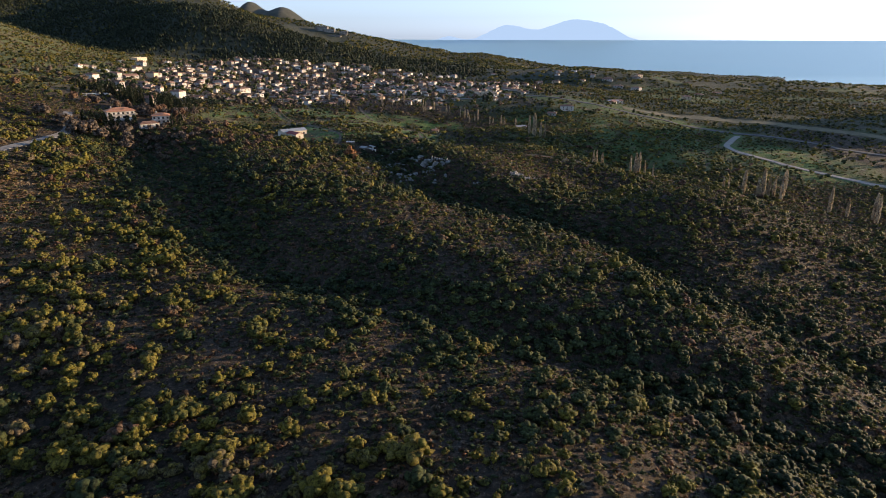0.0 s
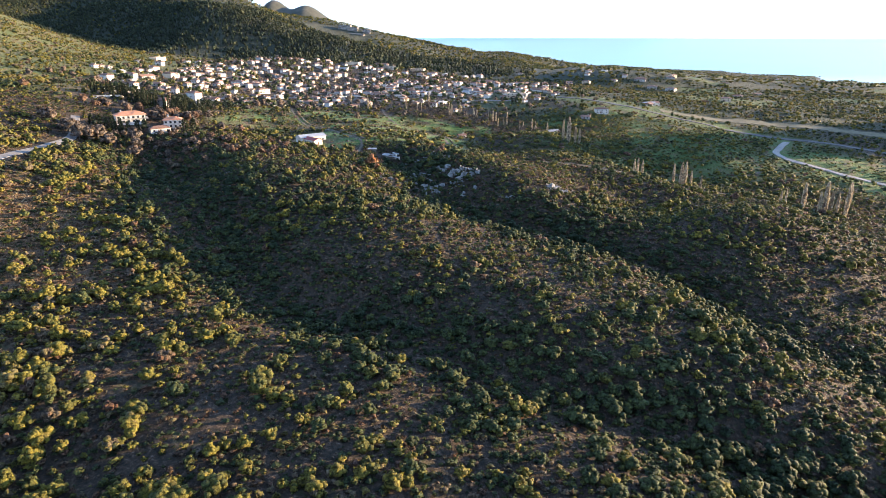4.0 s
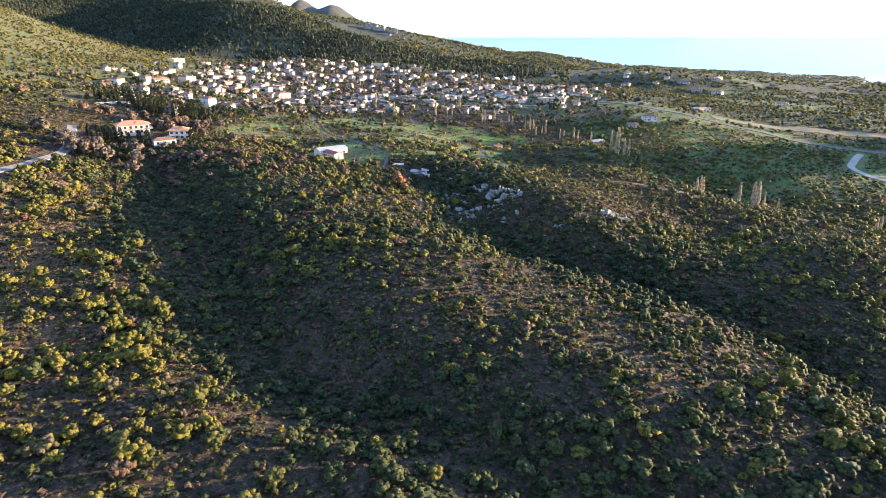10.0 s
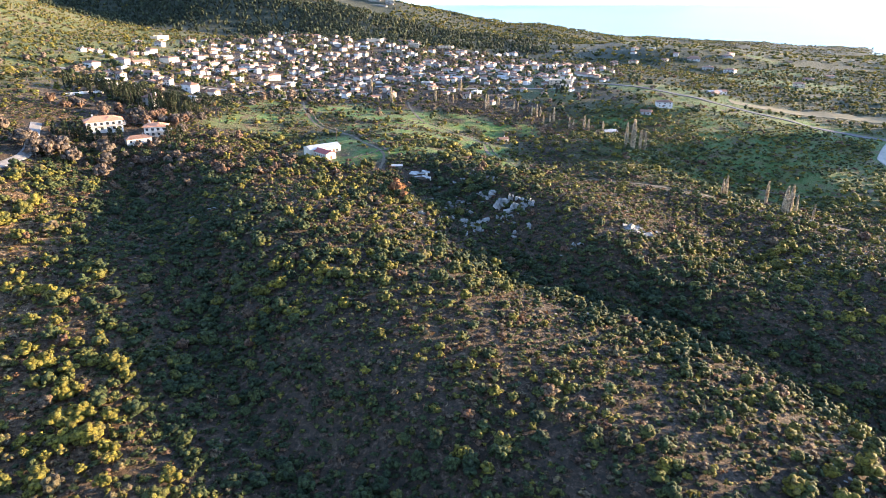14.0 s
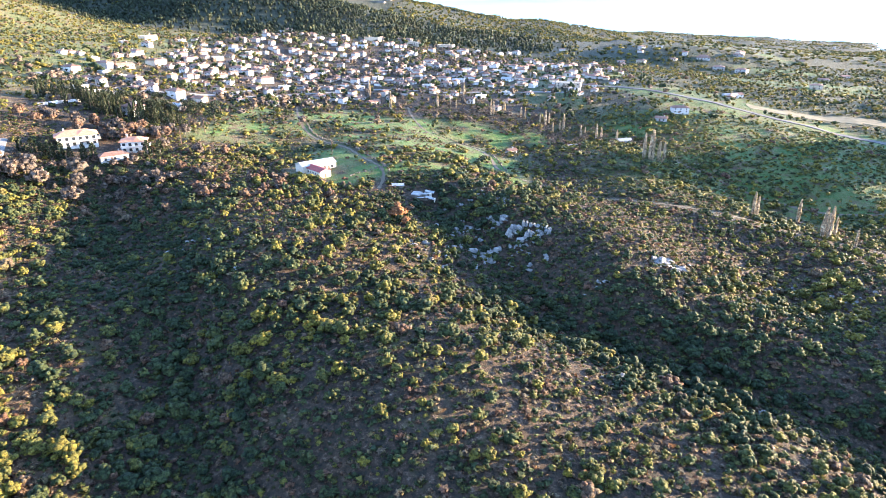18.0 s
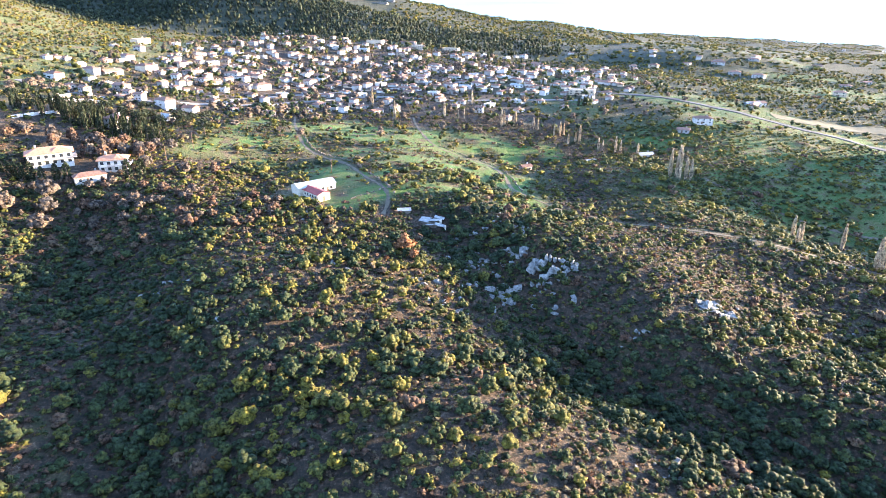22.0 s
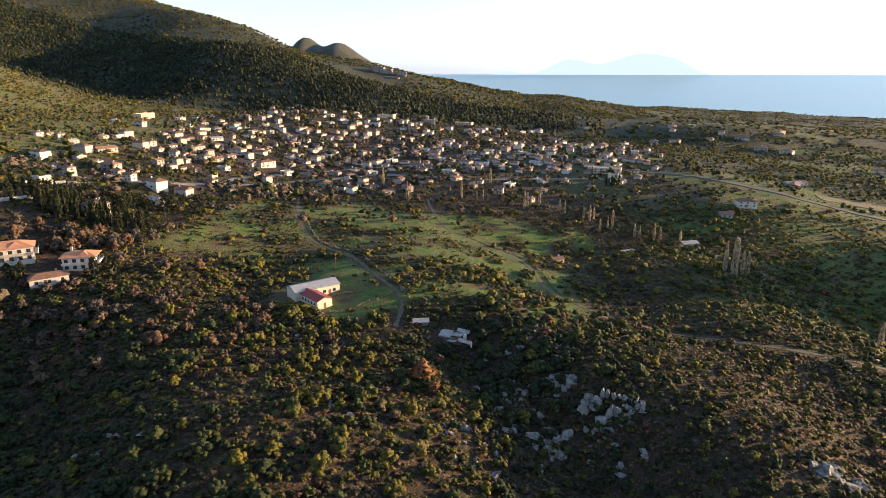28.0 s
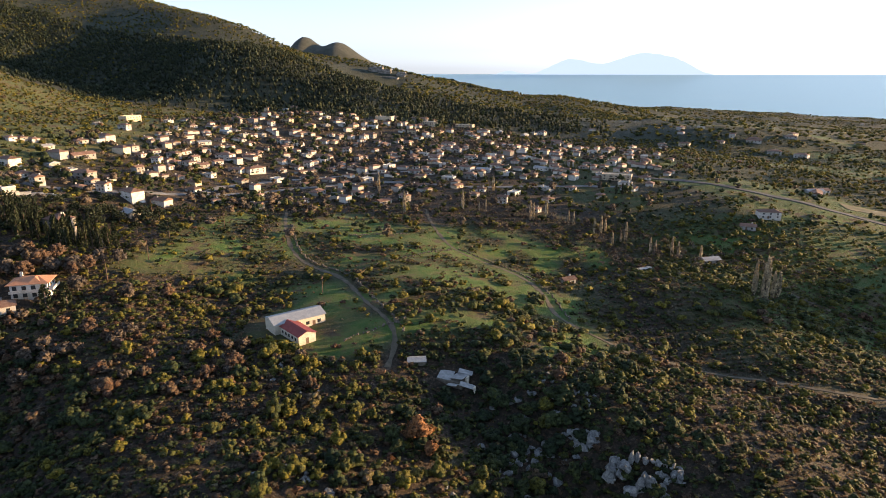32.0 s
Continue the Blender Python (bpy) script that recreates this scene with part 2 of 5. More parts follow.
# finer relief of the two near ridges and the gullies between them
FINE_X = (-250, -218.75, -187.5, -156.25, -125, -93.75, -62.5, -31.25, 0, 31.25, 62.5, 93.75, 125, 156.25, 187.5, 218.75, 250)
FINE = (
    (62.5, (0, 0, 0, 0, 0, 0, 0, 0, 0, 0, 0, 0, 0, 0, 0, 0, 0)),
    (93.75, (0, -0.4, -1, -2.8, -4.9, -3.1, 1, 0.9, 1.2, 3.9, 3.6, 2.8, 3.9, 3.4, 2, 0.5, 0)),
    (125, (0, -0.5, -0.4, -1.4, -3.8, -2.4, 0.9, -1.4, -2.9, -0, 0.5, -0.2, 0.1, -0.6, -0.5, -0.2, 0)),
    (156.25, (0, -1.8, -1.1, -0, -0, 0.6, 0.9, -1.9, -4.1, -3, -1.1, -1, -3.2, -6.8, -5.8, -2.5, 0)),
    (187.5, (0, -3.6, -3.2, -1.8, -1.1, -1.5, -1.9, -0.1, 1, 1.4, 2, 1, -3.2, -10.4, -10, -4.8, 0)),
    (218.75, (0, -4.1, -3, -0.9, -1.8, -3.1, -3.4, -0.1, 2.8, 4.1, 2.6, -1.6, -4.9, -10.2, -10.1, -5, 0)),
    (250, (0, -3.2, -2.6, -0.9, -2.2, -2.9, -0.4, 3.2, 4.1, 3.6, 0.4, -6.4, -8.6, -9.1, -7.8, -3.8, 0)),
    (281.25, (0, 0, -1.8, -1.5, -1.6, -2.5, 0.8, 5.5, 3.9, 0.8, -1.4, -4.9, -4.4, -3.9, -4.2, -2.2, 0)),
    (312.5, (0, 3.5, 1, 0.6, 3.1, 1.9, -0.4, -0.9, -1.1, 0.9, -1.4, -4.2, 0.5, 1.6, -1.2, -1.1, 0)),
    (343.75, (0, 1.2, -0.8, -1.6, 1.6, 2.6, -1.6, -4.9, 0, 6.4, -1.4, -9.2, -3.1, 0.9, -0.9, -0.9, 0)),
    (375, (0, -2, -1.1, -0, -0.1, -1.9, -2.9, -0.9, 4.8, 7.4, -0.6, -6.8, -3.1, -0, -0.1, -0.4, 0)),
    (406.25, (0, -2.4, 0.1, 1.6, -1.2, -3.9, -2, 2.5, 4.4, 4, 3.6, 3.1, 1.5, 1, 1.5, 0.8, 0)),
    (437.5, (0, -0.8, 0.8, -2.2, -5.2, -2.8, 0.6, 1.1, -0.8, 0.2, 5.2, 5.2, -0.5, -1.4, 1.8, 1.5, 0)),
    (468.75, (0, -0.4, 2.2, -2.4, -5.8, -1.9, 1.2, -0.2, -1.5, 1.5, 5.2, 1.5, -5.1, -4.4, 0.4, 1.1, 0)),
    (500, (0, -3.2, 1.2, 0, -2.4, -1, 0.4, -0.1, 1.9, 7.2, 8.2, 1.9, -3.6, -3, -0, 0.6, 0)),
    (531.25, (0, -4, -0.5, 0.9, 0.5, 0.6, -0.4, -3, -2.2, 3.2, 5.1, 1.9, -0.2, -0, 0.5, 0.5, 0)),
    (562.5, (0, 0, 0, 0, 0, 0, 0, 0, 0, 0, 0, 0, 0, 0, 0, 0, 0)),
)


NOISE = {}


def value_noise(x, y, size, seed):
    """Smooth random field of about -1 to 1 with features of the given size."""
    if seed not in NOISE:
        NOISE[seed] = np.random.RandomState(seed).rand(256, 256) * 2 - 1
    table = NOISE[seed]
    u, v = np.asarray(x) / size, np.asarray(y) / size
    i, j = np.floor(u).astype(int), np.floor(v).astype(int)
    a, b = u - i, v - j
    a, b = a * a * (3 - 2 * a), b * b * (3 - 2 * b)
    g = lambda p, q: table[p & 255, q & 255]
    return (g(i, j) * (1 - a) + g(i + 1, j) * a) * (1 - b) + (g(i, j + 1) * (1 - a) + g(i + 1, j + 1) * a) * b


def spline(t):
    return (-0.5 * t + t * t - 0.5 * t**3, 1 - 2.5 * t * t + 1.5 * t**3, 0.5 * t + 2 * t * t - 1.5 * t**3, -0.5 * t * t + 0.5 * t**3)


def lattice(xs, rows, x, y):
    gx, gy, table = np.array(xs, float), np.array([r[0] for r in rows], float), np.array([r[1] for r in rows], float)
    i = np.clip(np.searchsorted(gx, x) - 1, 0, len(gx) - 2)
    j = np.clip(np.searchsorted(gy, y) - 1, 0, len(gy) - 2)
    wu = spline(np.clip((x - gx[i]) / (gx[i + 1] - gx[i]), 0, 1))
    wv = spline(np.clip((y - gy[j]) / (gy[j + 1] - gy[j]), 0, 1))
    out = 0.0
    for a in range(4):
        for b in range(4):
            out = out + wv[a] * wu[b] * table[np.clip(j + a - 1, 0, len(gy) - 1), np.clip(i + b - 1, 0, len(gx) - 1)]
    return out


# stream gullies either side of the middle ridge: depth, half width, course
GULLIES = (
    (5.5, 18, ((-185, 385), (-148, 336), (-116, 292), (-98, 260), (-76, 235), (-45, 212), (-12, 194), (20, 178), (80, 150), (150, 100))),
    (6.0, 16, ((-45, 400), (-18, 364), (2, 322), (30, 304), (66, 281), (98, 236), (135, 200), (200, 160))),
)


def near_line(x, y, pts):
    """Distance to a broken line on the ground."""
    best = np.full(np.shape(x), 1e9)
    for (ax, ay), (bx, by) in zip(pts, pts[1:]):
        dx, dy = bx - ax, by - ay
        t = np.clip(((x - ax) * dx + (y - ay) * dy) / (dx * dx + dy * dy), 0, 1)
        best = np.minimum(best, np.hypot(x - ax - t * dx, y - ay - t * dy))
    return best


def height(x, y):
    x, y = np.asarray(x, float), np.asarray(y, float)
    # the mountain's shoulder stands further back to the west
    z = lattice(BROAD_X, BROAD, x + 250 * np.clip((y - 1600) / 350, 0, 1) * np.clip((-150 - x) / 250, 0, 1), y)
    inside = (np.abs(x) < 250) & (y > 62) & (y < 563)
    z = z + np.where(inside, lattice(FINE_X, FINE, np.clip(x, -250, 250), np.clip(y, 62, 563)), 0.0)
    for depth, wide, line in GULLIES:
        z = z - depth * np.exp(-((near_line(x, y, line) / wide) ** 2))
    # an unseen hill added to the east, to shade the valley from the evening sun
    z = z + 96 * np.exp(-(((x - 645) / 72) ** 2)) * np.clip((y - 630) / 40, 0, 1) * np.clip((770 - y) / 90, 0, 1)
    far = np.clip((y - 700) / 800, 0, 1)
    z = z + value_noise(x, y, 27, 3) * (0.7 + 1.5 * far) + value_noise(x, y, 9, 4) * 0.3 + value_noise(x, y, 110, 5) * (0.5 + 7 * far)
    return z


def steps(lo, hi, fine, out_lo, out_hi, growth=1.06):
    v = list(np.arange(lo, hi + 0.1, fine))
    s = fine
    while v[-1] < out_hi:
        s *= growth
        v.append(v[-1] + min(s, 60))
    s = fine
    while v[0] > out_lo:
        s *= growth
        v.insert(0, v[0] - min(s, 60))
    return np.array(v)


def grid_mesh(name, xs, ys, zf):
    gx, gy = np.meshgrid(xs, ys)
    co = np.stack([gx, gy, zf(gx, gy)], -1).reshape(-1, 3)
    nx, ny = len(xs), len(ys)
    k = (np.arange(ny - 1)[:, None] * nx + np.arange(nx - 1)[None]).ravel()
    return flat_mesh(name, co, np.stack([k, k + 1, k + nx + 1, k + nx], -1), True)


def flat_mesh(name, co, faces, smooth=False, normals=None):
    me = bpy.data.meshes.new(name)
    n = faces.shape[1]
    me.vertices.add(len(co))
    me.vertices.foreach_set("co", np.asarray(co, np.float32).ravel())
    me.loops.add(faces.size)
    me.loops.foreach_set("vertex_index", faces.astype(np.int32).ravel())
    me.polygons.add(len(faces))
    me.polygons.foreach_set("loop_start", np.arange(len(faces), dtype=np.int32) * n)
    me.polygons.foreach_set("use_smooth", np.full(len(faces), smooth))
    me.update(calc_edges=True)
    if normals is not None:
        me.normals_split_custom_set_from_vertices(np.asarray(normals, np.float32))
    return me


def attribute(me, name, values):
    me.attributes.new(name, "FLOAT", "POINT").data.foreach_set("value", np.asarray(values, np.float32))


def soft_box(x, y, x0, x1, y0, y1, edge):
    s = lambda v: np.clip(v / edge + 0.5, 0, 1)
    return s(x - x0) * s(x1 - x) * s(y - y0) * s(y1 - y)


def meadow(x, y):
    """How green and open the ground is: pasture below the village, small fields on the plain."""
    w = value_noise(x, y, 30, 11) * 12
    a = soft_box(x + w, y + w, -178, -20, 468, 580, 14) + soft_box(x + w, y + w, -75, 0, 425, 500, 12) + soft_box(x + w, y + w, -40, 20, 500, 575, 14)
    b = soft_box(x + w, y + w, -125, -72, 418, 470, 8) + soft_box(x + w, y + w, -38, -18, 408, 428, 6)
    c = soft_box(x + 0.6 * (y - 660) + w, y + w, 100, 230, 620, 720, 12) + soft_box(x + w, y + w, 255, 330, 430, 540, 14)
    far = (value_noise(x * 0.8 + y * 0.3, y * 1.6, 75, 12) > 0.42) * np.clip((y - 560) / 100, 0, 1) * np.clip((x + 40) / 100, 0, 1)
    rough = np.clip(0.85 + 0.9 * value_noise(x, y, 13, 15) + 0.6 * value_noise(x, y, 37, 16), 0.1, 1)
    return np.clip((a + b) * rough + 0.55 * c + 0.6 * far, 0, 1)


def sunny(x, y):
    """1 on the open slope that faces the sun, its golden light put into the tint, 0 elsewhere."""
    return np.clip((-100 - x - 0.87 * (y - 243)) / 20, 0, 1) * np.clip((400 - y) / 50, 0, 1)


def grassy_hill(x, y):
    """The open hillside above the village."""
    return np.clip((-285 - x - 0.12 * (y - 600)) / 40, 0, 1) * np.clip((y - 430) / 60, 0, 1) * np.clip((1010 - y) / 60, 0, 1)


def woodland(x, y):
    return np.clip((y - 985) / 40, 0, 1) * np.clip((220 - x) / 120, 0, 1) * np.clip((1500 - 0.35 * (x + 300) - y) / 120, 0.35, 1)


def greenness(x, y):
    return np.clip(meadow(x, y) + 0.6 * grassy_hill(x, y) + 0.75 * soft_box(x, y, 50, 300, 440, 620, 60) + 0.5 * np.clip((x - 0.1 * y + 60) / 150, 0, 1) * np.clip((y - 600) / 120, 0, 1), 0, 1)


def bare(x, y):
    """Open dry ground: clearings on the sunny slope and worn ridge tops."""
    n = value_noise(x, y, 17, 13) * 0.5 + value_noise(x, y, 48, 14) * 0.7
    # straw over the sun-facing slope: dry grass, with sunlight painted into its gold
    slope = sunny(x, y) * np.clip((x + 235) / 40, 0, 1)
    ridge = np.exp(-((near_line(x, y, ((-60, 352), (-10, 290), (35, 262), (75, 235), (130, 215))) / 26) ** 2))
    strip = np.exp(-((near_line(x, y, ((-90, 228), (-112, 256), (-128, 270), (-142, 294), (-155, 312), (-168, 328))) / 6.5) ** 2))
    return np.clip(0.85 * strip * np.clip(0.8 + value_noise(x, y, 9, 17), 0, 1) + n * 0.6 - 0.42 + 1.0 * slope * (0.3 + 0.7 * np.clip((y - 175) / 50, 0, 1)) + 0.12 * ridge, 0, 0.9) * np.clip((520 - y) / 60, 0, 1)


def village(x, y):
    return np.clip(1.6 - np.hypot((x + 140) / 235, (y - 800) / 190) * 1.1, 0, 1)


xs = steps(-330, 330, 3.5, -3200, 3800)
ys = steps(60, 640, 3.5, -900, 3600)
ground = tagged(new("ground", grid_mesh("ground", xs, ys, height)), "rolling scrubland ground of brown soil and grass", "ground", kind="structure")
gx, gy = np.meshgrid(xs, ys)
attribute(ground.data, "meadow", greenness(gx, gy).ravel())
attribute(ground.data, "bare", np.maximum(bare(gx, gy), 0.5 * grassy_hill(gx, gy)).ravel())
leafy = 0.85 * np.clip((gx - 0.1 * gy + 60) / 150, 0, 1) * np.clip((gy - 600) / 120, 0, 1)
attribute(ground.data, "wood", np.clip(woodland(gx, gy) + leafy * (1 - meadow(gx, gy)) + 0.6 * np.clip((gy - 1250) / 100, 0, 1), 0, 1).ravel())
m, n, l, p = material("soil_and_grass", 0.95)
co = n.new("ShaderNodeTexCoord").outputs["Object"]
n1, n2 = noise_node(n, l, 0.05, 6, co), noise_node(n, l, 0.75, 8, co, 0.8)
soil = ramp(n, ((0.38, (0.01, 0.01, 0.008)), (0.46, (0.026, 0.023, 0.014)), (0.53, (0.048, 0.032, 0.019)), (0.59, (0.085, 0.062, 0.04)), (0.68, (0.2, 0.165, 0.125))))
l.new(n2.outputs["Fac"], soil.inputs["Fac"])
straw = ramp(n, ((0.34, (0.045, 0.026, 0.014)), (0.47, (0.1, 0.06, 0.027)), (0.57, (0.21, 0.14, 0.063)), (0.68, (0.42, 0.33, 0.22))))
l.new(n2.outputs["Fac"], straw.inputs["Fac"])
grass = ramp(n, ((0.36, (0.033, 0.083, 0.012)), (0.46, (0.062, 0.11, 0.019)), (0.53, (0.102, 0.12, 0.032)), (0.58, (0.09, 0.07, 0.035)), (0.66, (0.06, 0.042, 0.026))))
n4 = noise_node(n, l, 0.14, 8, co, 0.75)
l.new(mix_rgb(n, l, 0.55, n1.outputs["Fac"], n4.outputs["Fac"]), grass.inputs["Fac"])
at, at2 = n.new("ShaderNodeAttribute"), n.new("ShaderNodeAttribute")
at.attribute_name, at2.attribute_name = "meadow", "bare"
patch = ramp(n, ((0.6, (0, 0, 0)), (0.72, (0.7, 0.7, 0.7))))
l.new(n1.outputs["Fac"], patch.inputs["Fac"])
wild = mix_rgb(n, l, patch.outputs["Color"], soil.outputs["Color"], grass.outputs["Color"])
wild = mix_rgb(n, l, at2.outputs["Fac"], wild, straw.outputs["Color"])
at3 = n.new("ShaderNodeAttribute")
at3.attribute_name = "wood"
open_land = mix_rgb(n, l, at.outputs["Fac"], wild, grass.outputs["Color"])
floor = ramp(n, ((0.38, (0.012, 0.018, 0.012)), (0.5, (0.03, 0.036, 0.02)), (0.64, (0.07, 0.068, 0.04))))
l.new(n2.outputs["Fac"], floor.inputs["Fac"])
l.new(mix_rgb(n, l, at3.outputs["Fac"], open_land, floor.outputs["Color"]), p.inputs["Base Color"])
bp = n.new("ShaderNodeBump")
bp.inputs["Strength"].default_value, bp.inputs["Distance"].default_value = 1.0, 0.9
l.new(n2.outputs["Fac"], bp.inputs["Height"])
l.new(bp.outputs["Normal"], p.inputs["Normal"])
ground.data.materials.append(m)

# ---- sea ----
sea_z = lambda x, y: -66 + 129 * np.clip((y - 2600) / 2250, 0, 1) ** 1.0
sea = tagged(new("water", grid_mesh("water", np.linspace(-2500, 4700, 40), np.linspace(1200, 4850, 60), sea_z)), "pale blue calm sea reaching the horizon", "sea", kind="structure")
m, n, l, p = material("sea_water", 0.3)
p.inputs["Base Color"].default_value = (0.24, 0.4, 0.41, 1)
co = n.new("ShaderNodeTexCoord").outputs["Object"]
nn = noise_node(n, l, 0.05, 6, co)
bp = n.new("ShaderNodeBump")
bp.inputs["Strength"].default_value, bp.inputs["Distance"].default_value = 0.2, 1.0
l.new(nn.outputs["Fac"], bp.inputs["Height"])
l.new(bp.outputs["Normal"], p.inputs["Normal"])
sea.data.materials.append(m)


# ---- plants ----
def bush_shape(seed, leaves, lobes=5, leaf=0.2, rings=2, closed=True):
    """A unit bush: rounded lobes of foliage with small leaf clumps over them. Triangles, and rounded normals."""
    rng = np.random.RandomState(seed)
    cs = np.concatenate([rng.uniform(-0.32, 0.32, (lobes, 2)), rng.uniform(0.25, 0.62, (lobes, 1))], 1)
    if lobes == 1:
        cs[:, :2] *= 0.3
    rs = rng.uniform(0.2, 0.34, lobes) if lobes > 2 else rng.uniform(0.3, 0.42, lobes)
    co, fa, no = [], [], []
    for c, r in zip(cs, rs):
        k = len(co)
        a0 = rng.uniform(0, 6)
        co.append((c[0], c[1], c[2] + r * 0.95))
        no.append((0, 0, 1))
        for g in range(rings):
            up = (0.6 if rings == 2 else 0.1) - 0.85 * g
            for q in range(5):
                a = a0 + (q + 0.5 * g) * 1.2566
                rr = r * rng.uniform(0.82, 1.12)
                w = math.sqrt(1 - up * up)
                d = (math.cos(a) * w, math.sin(a) * w, up)
                co.append((c[0] + d[0] * rr, c[1] + d[1] * rr, max(0.0, c[2] + d[2] * rr)))
                no.append(d)
        for q in range(5):
            fa.append((k, k + 1 + q, k + 1 + (q + 1) % 5))
            if rings == 2:
                fa += [(k + 1 + q, k + 6 + q, k + 1 + (q + 1) % 5), (k + 1 + (q + 1) % 5, k + 6 + q, k + 6 + (q + 1) % 5)]
        if rings == 1 and closed:
            co.append((c[0] * 0.5, c[1] * 0.5, 0.0))
            no.append((0, 0, -1))
            fa += [(k + 6, k + 1 + (q + 1) % 5, k + 1 + q) for q in range(5)]
    for _ in range(leaves):
        i = rng.randint(lobes)
        d = rng.normal(size=3)
        d[2] = abs(d[2]) * 0.95 - 0.25
        d /= np.linalg.norm(d)
        c = cs[i] + d * rs[i] * rng.uniform(0.95, 1.15)
        nrm = d + rng.normal(size=3) * 0.45
        nrm /= np.linalg.norm(nrm)
        u = np.cross(nrm, rng.normal(size=3))
        u /= np.linalg.norm(u)
        v = np.cross(nrm, u)
        sz = leaf * rng.uniform(0.6, 1.3)
        k = len(co)
        co += [tuple(c - u * sz * 0.6 - v * sz * 0.35), tuple(c + u * sz * 0.6 - v * sz * 0.35), tuple(c + v * sz * 0.7)]
        soft = d + 0.5 * nrm
        no += [tuple(soft / np.linalg.norm(soft))] * 3
        fa.append((k, k + 1, k + 2))
    return np.array(co), np.array(fa), np.array(no)


def clump_bush(seed, lobes=10, leaves=22, leaf=0.13, small=1.0):
    """A unit bush as a dome of many small knobs of foliage round a dark core, with an uneven outline."""
    rng = np.random.RandomState(seed)
    co, fa, no = [], [], []
    lean = rng.uniform(0.75, 1.25, 3)

    def knob(c, r, rough):
        k, a0 = len(co), rng.uniform(0, 6)
        co.append((c[0], c[1], c[2] + r))
        no.append((0, 0, 1))
        for g in range(2):
            up = 0.55 - 0.95 * g
            w = math.sqrt(1 - up * up)
            for q in range(5):
                a = a0 + (q + 0.5 * g) * 1.2566
                rr = r * rng.uniform(1 - rough, 1 + rough)
                d = (math.cos(a) * w, math.sin(a) * w, up)
                co.append((c[0] + d[0] * rr, c[1] + d[1] * rr, max(0.0, c[2] + d[2] * rr)))
                no.append(d)
        for q in range(5):
            n = (q + 1) % 5
            fa.extend([(k, k + 1 + q, k + 1 + n), (k + 1 + q, k + 6 + q, k + 1 + n), (k + 1 + n, k + 6 + q, k + 6 + n)])

    knob((0, 0, 0.4), 0.33, 0.2)
    heads = []
    for i in range(lobes):
        up = rng.uniform(-0.05, 1.0) ** 1 if i else 1.0
        a = i * 2.39996 + rng.uniform(-0.5, 0.5)
        w = math.sqrt(max(0.0, 1 - up * up))
        d = np.array([math.cos(a) * w * lean[0], math.sin(a) * w * lean[1], up])
        c = np.array([0, 0, 0.33]) + d * np.array([0.34, 0.34, 0.42]) * rng.uniform(0.75, 1.12)
        r = rng.uniform(0.12, 0.21) * small
        heads.append((c, r))
        knob(c, r, 0.22)
    for _ in range(leaves):
        c0, r = heads[rng.randint(lobes)]
        d = rng.normal(size=3)
        d[2] = abs(d[2]) - 0.1
        d /= np.linalg.norm(d)
        u = np.cross(d, rng.normal(size=3))
        u /= np.linalg.norm(u)
        v = np.cross(d, u) * 0.6 + d * 0.7
        c, sz, k = c0 + d * r * 0.9, leaf * rng.uniform(0.6, 1.3), len(co)
        co.extend([tuple(c - u * sz * 0.6), tuple(c + u * sz * 0.6), tuple(c + v * sz)])
        no.extend([tuple(d)] * 3)
        fa.append((k, k + 1, k + 2))
    return np.array(co), np.array(fa), np.array(no)


def scatter(name, label, category, mat, shapes, x, y, size, tall, tint, seed, sink=0.1):
    """Many plants of one kind, too many to count, in one mesh."""
    rng = np.random.RandomState(seed)
    z = height(x, y) - sink * size
    ang, pick = rng.uniform(0, 6.283, len(x)), rng.randint(0, len(shapes), len(x))
    cos_, fas, tin, nos, base = [], [], [], [], 0
    for k, (co, fa, no) in enumerate(shapes):
        s = np.nonzero(pick == k)[0]
        if not len(s):
            continue
        c, d = np.cos(ang[s])[:, None], np.sin(ang[s])[:, None]
        px = (co[None, :, 0] * c - co[None, :, 1] * d) * size[s][:, None] + x[s][:, None]
        py = (co[None, :, 0] * d + co[None, :, 1] * c) * size[s][:, None] + y[s][:, None]
        pz = co[None, :, 2] * (size * tall)[s][:, None] + z[s][:, None]
        cos_.append(np.stack([px, py, pz], -1).reshape(-1, 3))
        fas.append((fa[None] + (np.arange(len(s)) * len(co))[:, None, None] + base).reshape(-1, 3))
        tin.append(np.repeat(tint[s], len(co)))
        if no is not None:
            nos.append(np.stack([no[None, :, 0] * c - no[None, :, 1] * d, no[None, :, 0] * d + no[None, :, 1] * c, np.repeat(no[None, :, 2], len(s), 0)], -1).reshape(-1, 3))
        base += len(s) * len(co)
    me = flat_mesh(name, np.concatenate(cos_), np.concatenate(fas), bool(nos), np.concatenate(nos) if nos else None)
    attribute(me, "tint", np.concatenate(tin))
    me.materials.append(mat)
    return tagged(new(name, me), label, category, kind="stuff")


def sown(x0, x1, y0, y1, gap, seed, chance):
    """Points about gap apart, kept with the chance that a function gives."""
    rng = np.random.RandomState(seed)
    gx, gy = np.meshgrid(np.arange(x0, x1, gap), np.arange(y0, y1, gap))
    x = gx.ravel() + rng.uniform(-0.5, 0.5, gx.size) * gap
    y = gy.ravel() + rng.uniform(-0.5, 0.5, gx.size) * gap
    keep = rng.rand(len(x)) < chance(x, y)
    return x[keep], y[keep], rng


def part(name, bm, mat, parent, label=""):
    me = bpy.data.meshes.new(name)
    bm.to_mesh(me)
    bm.free()
    me.materials.append(mat)
    ob = new(name, me)
    ob.parent = parent
    return tagged(ob, label) if label else ob


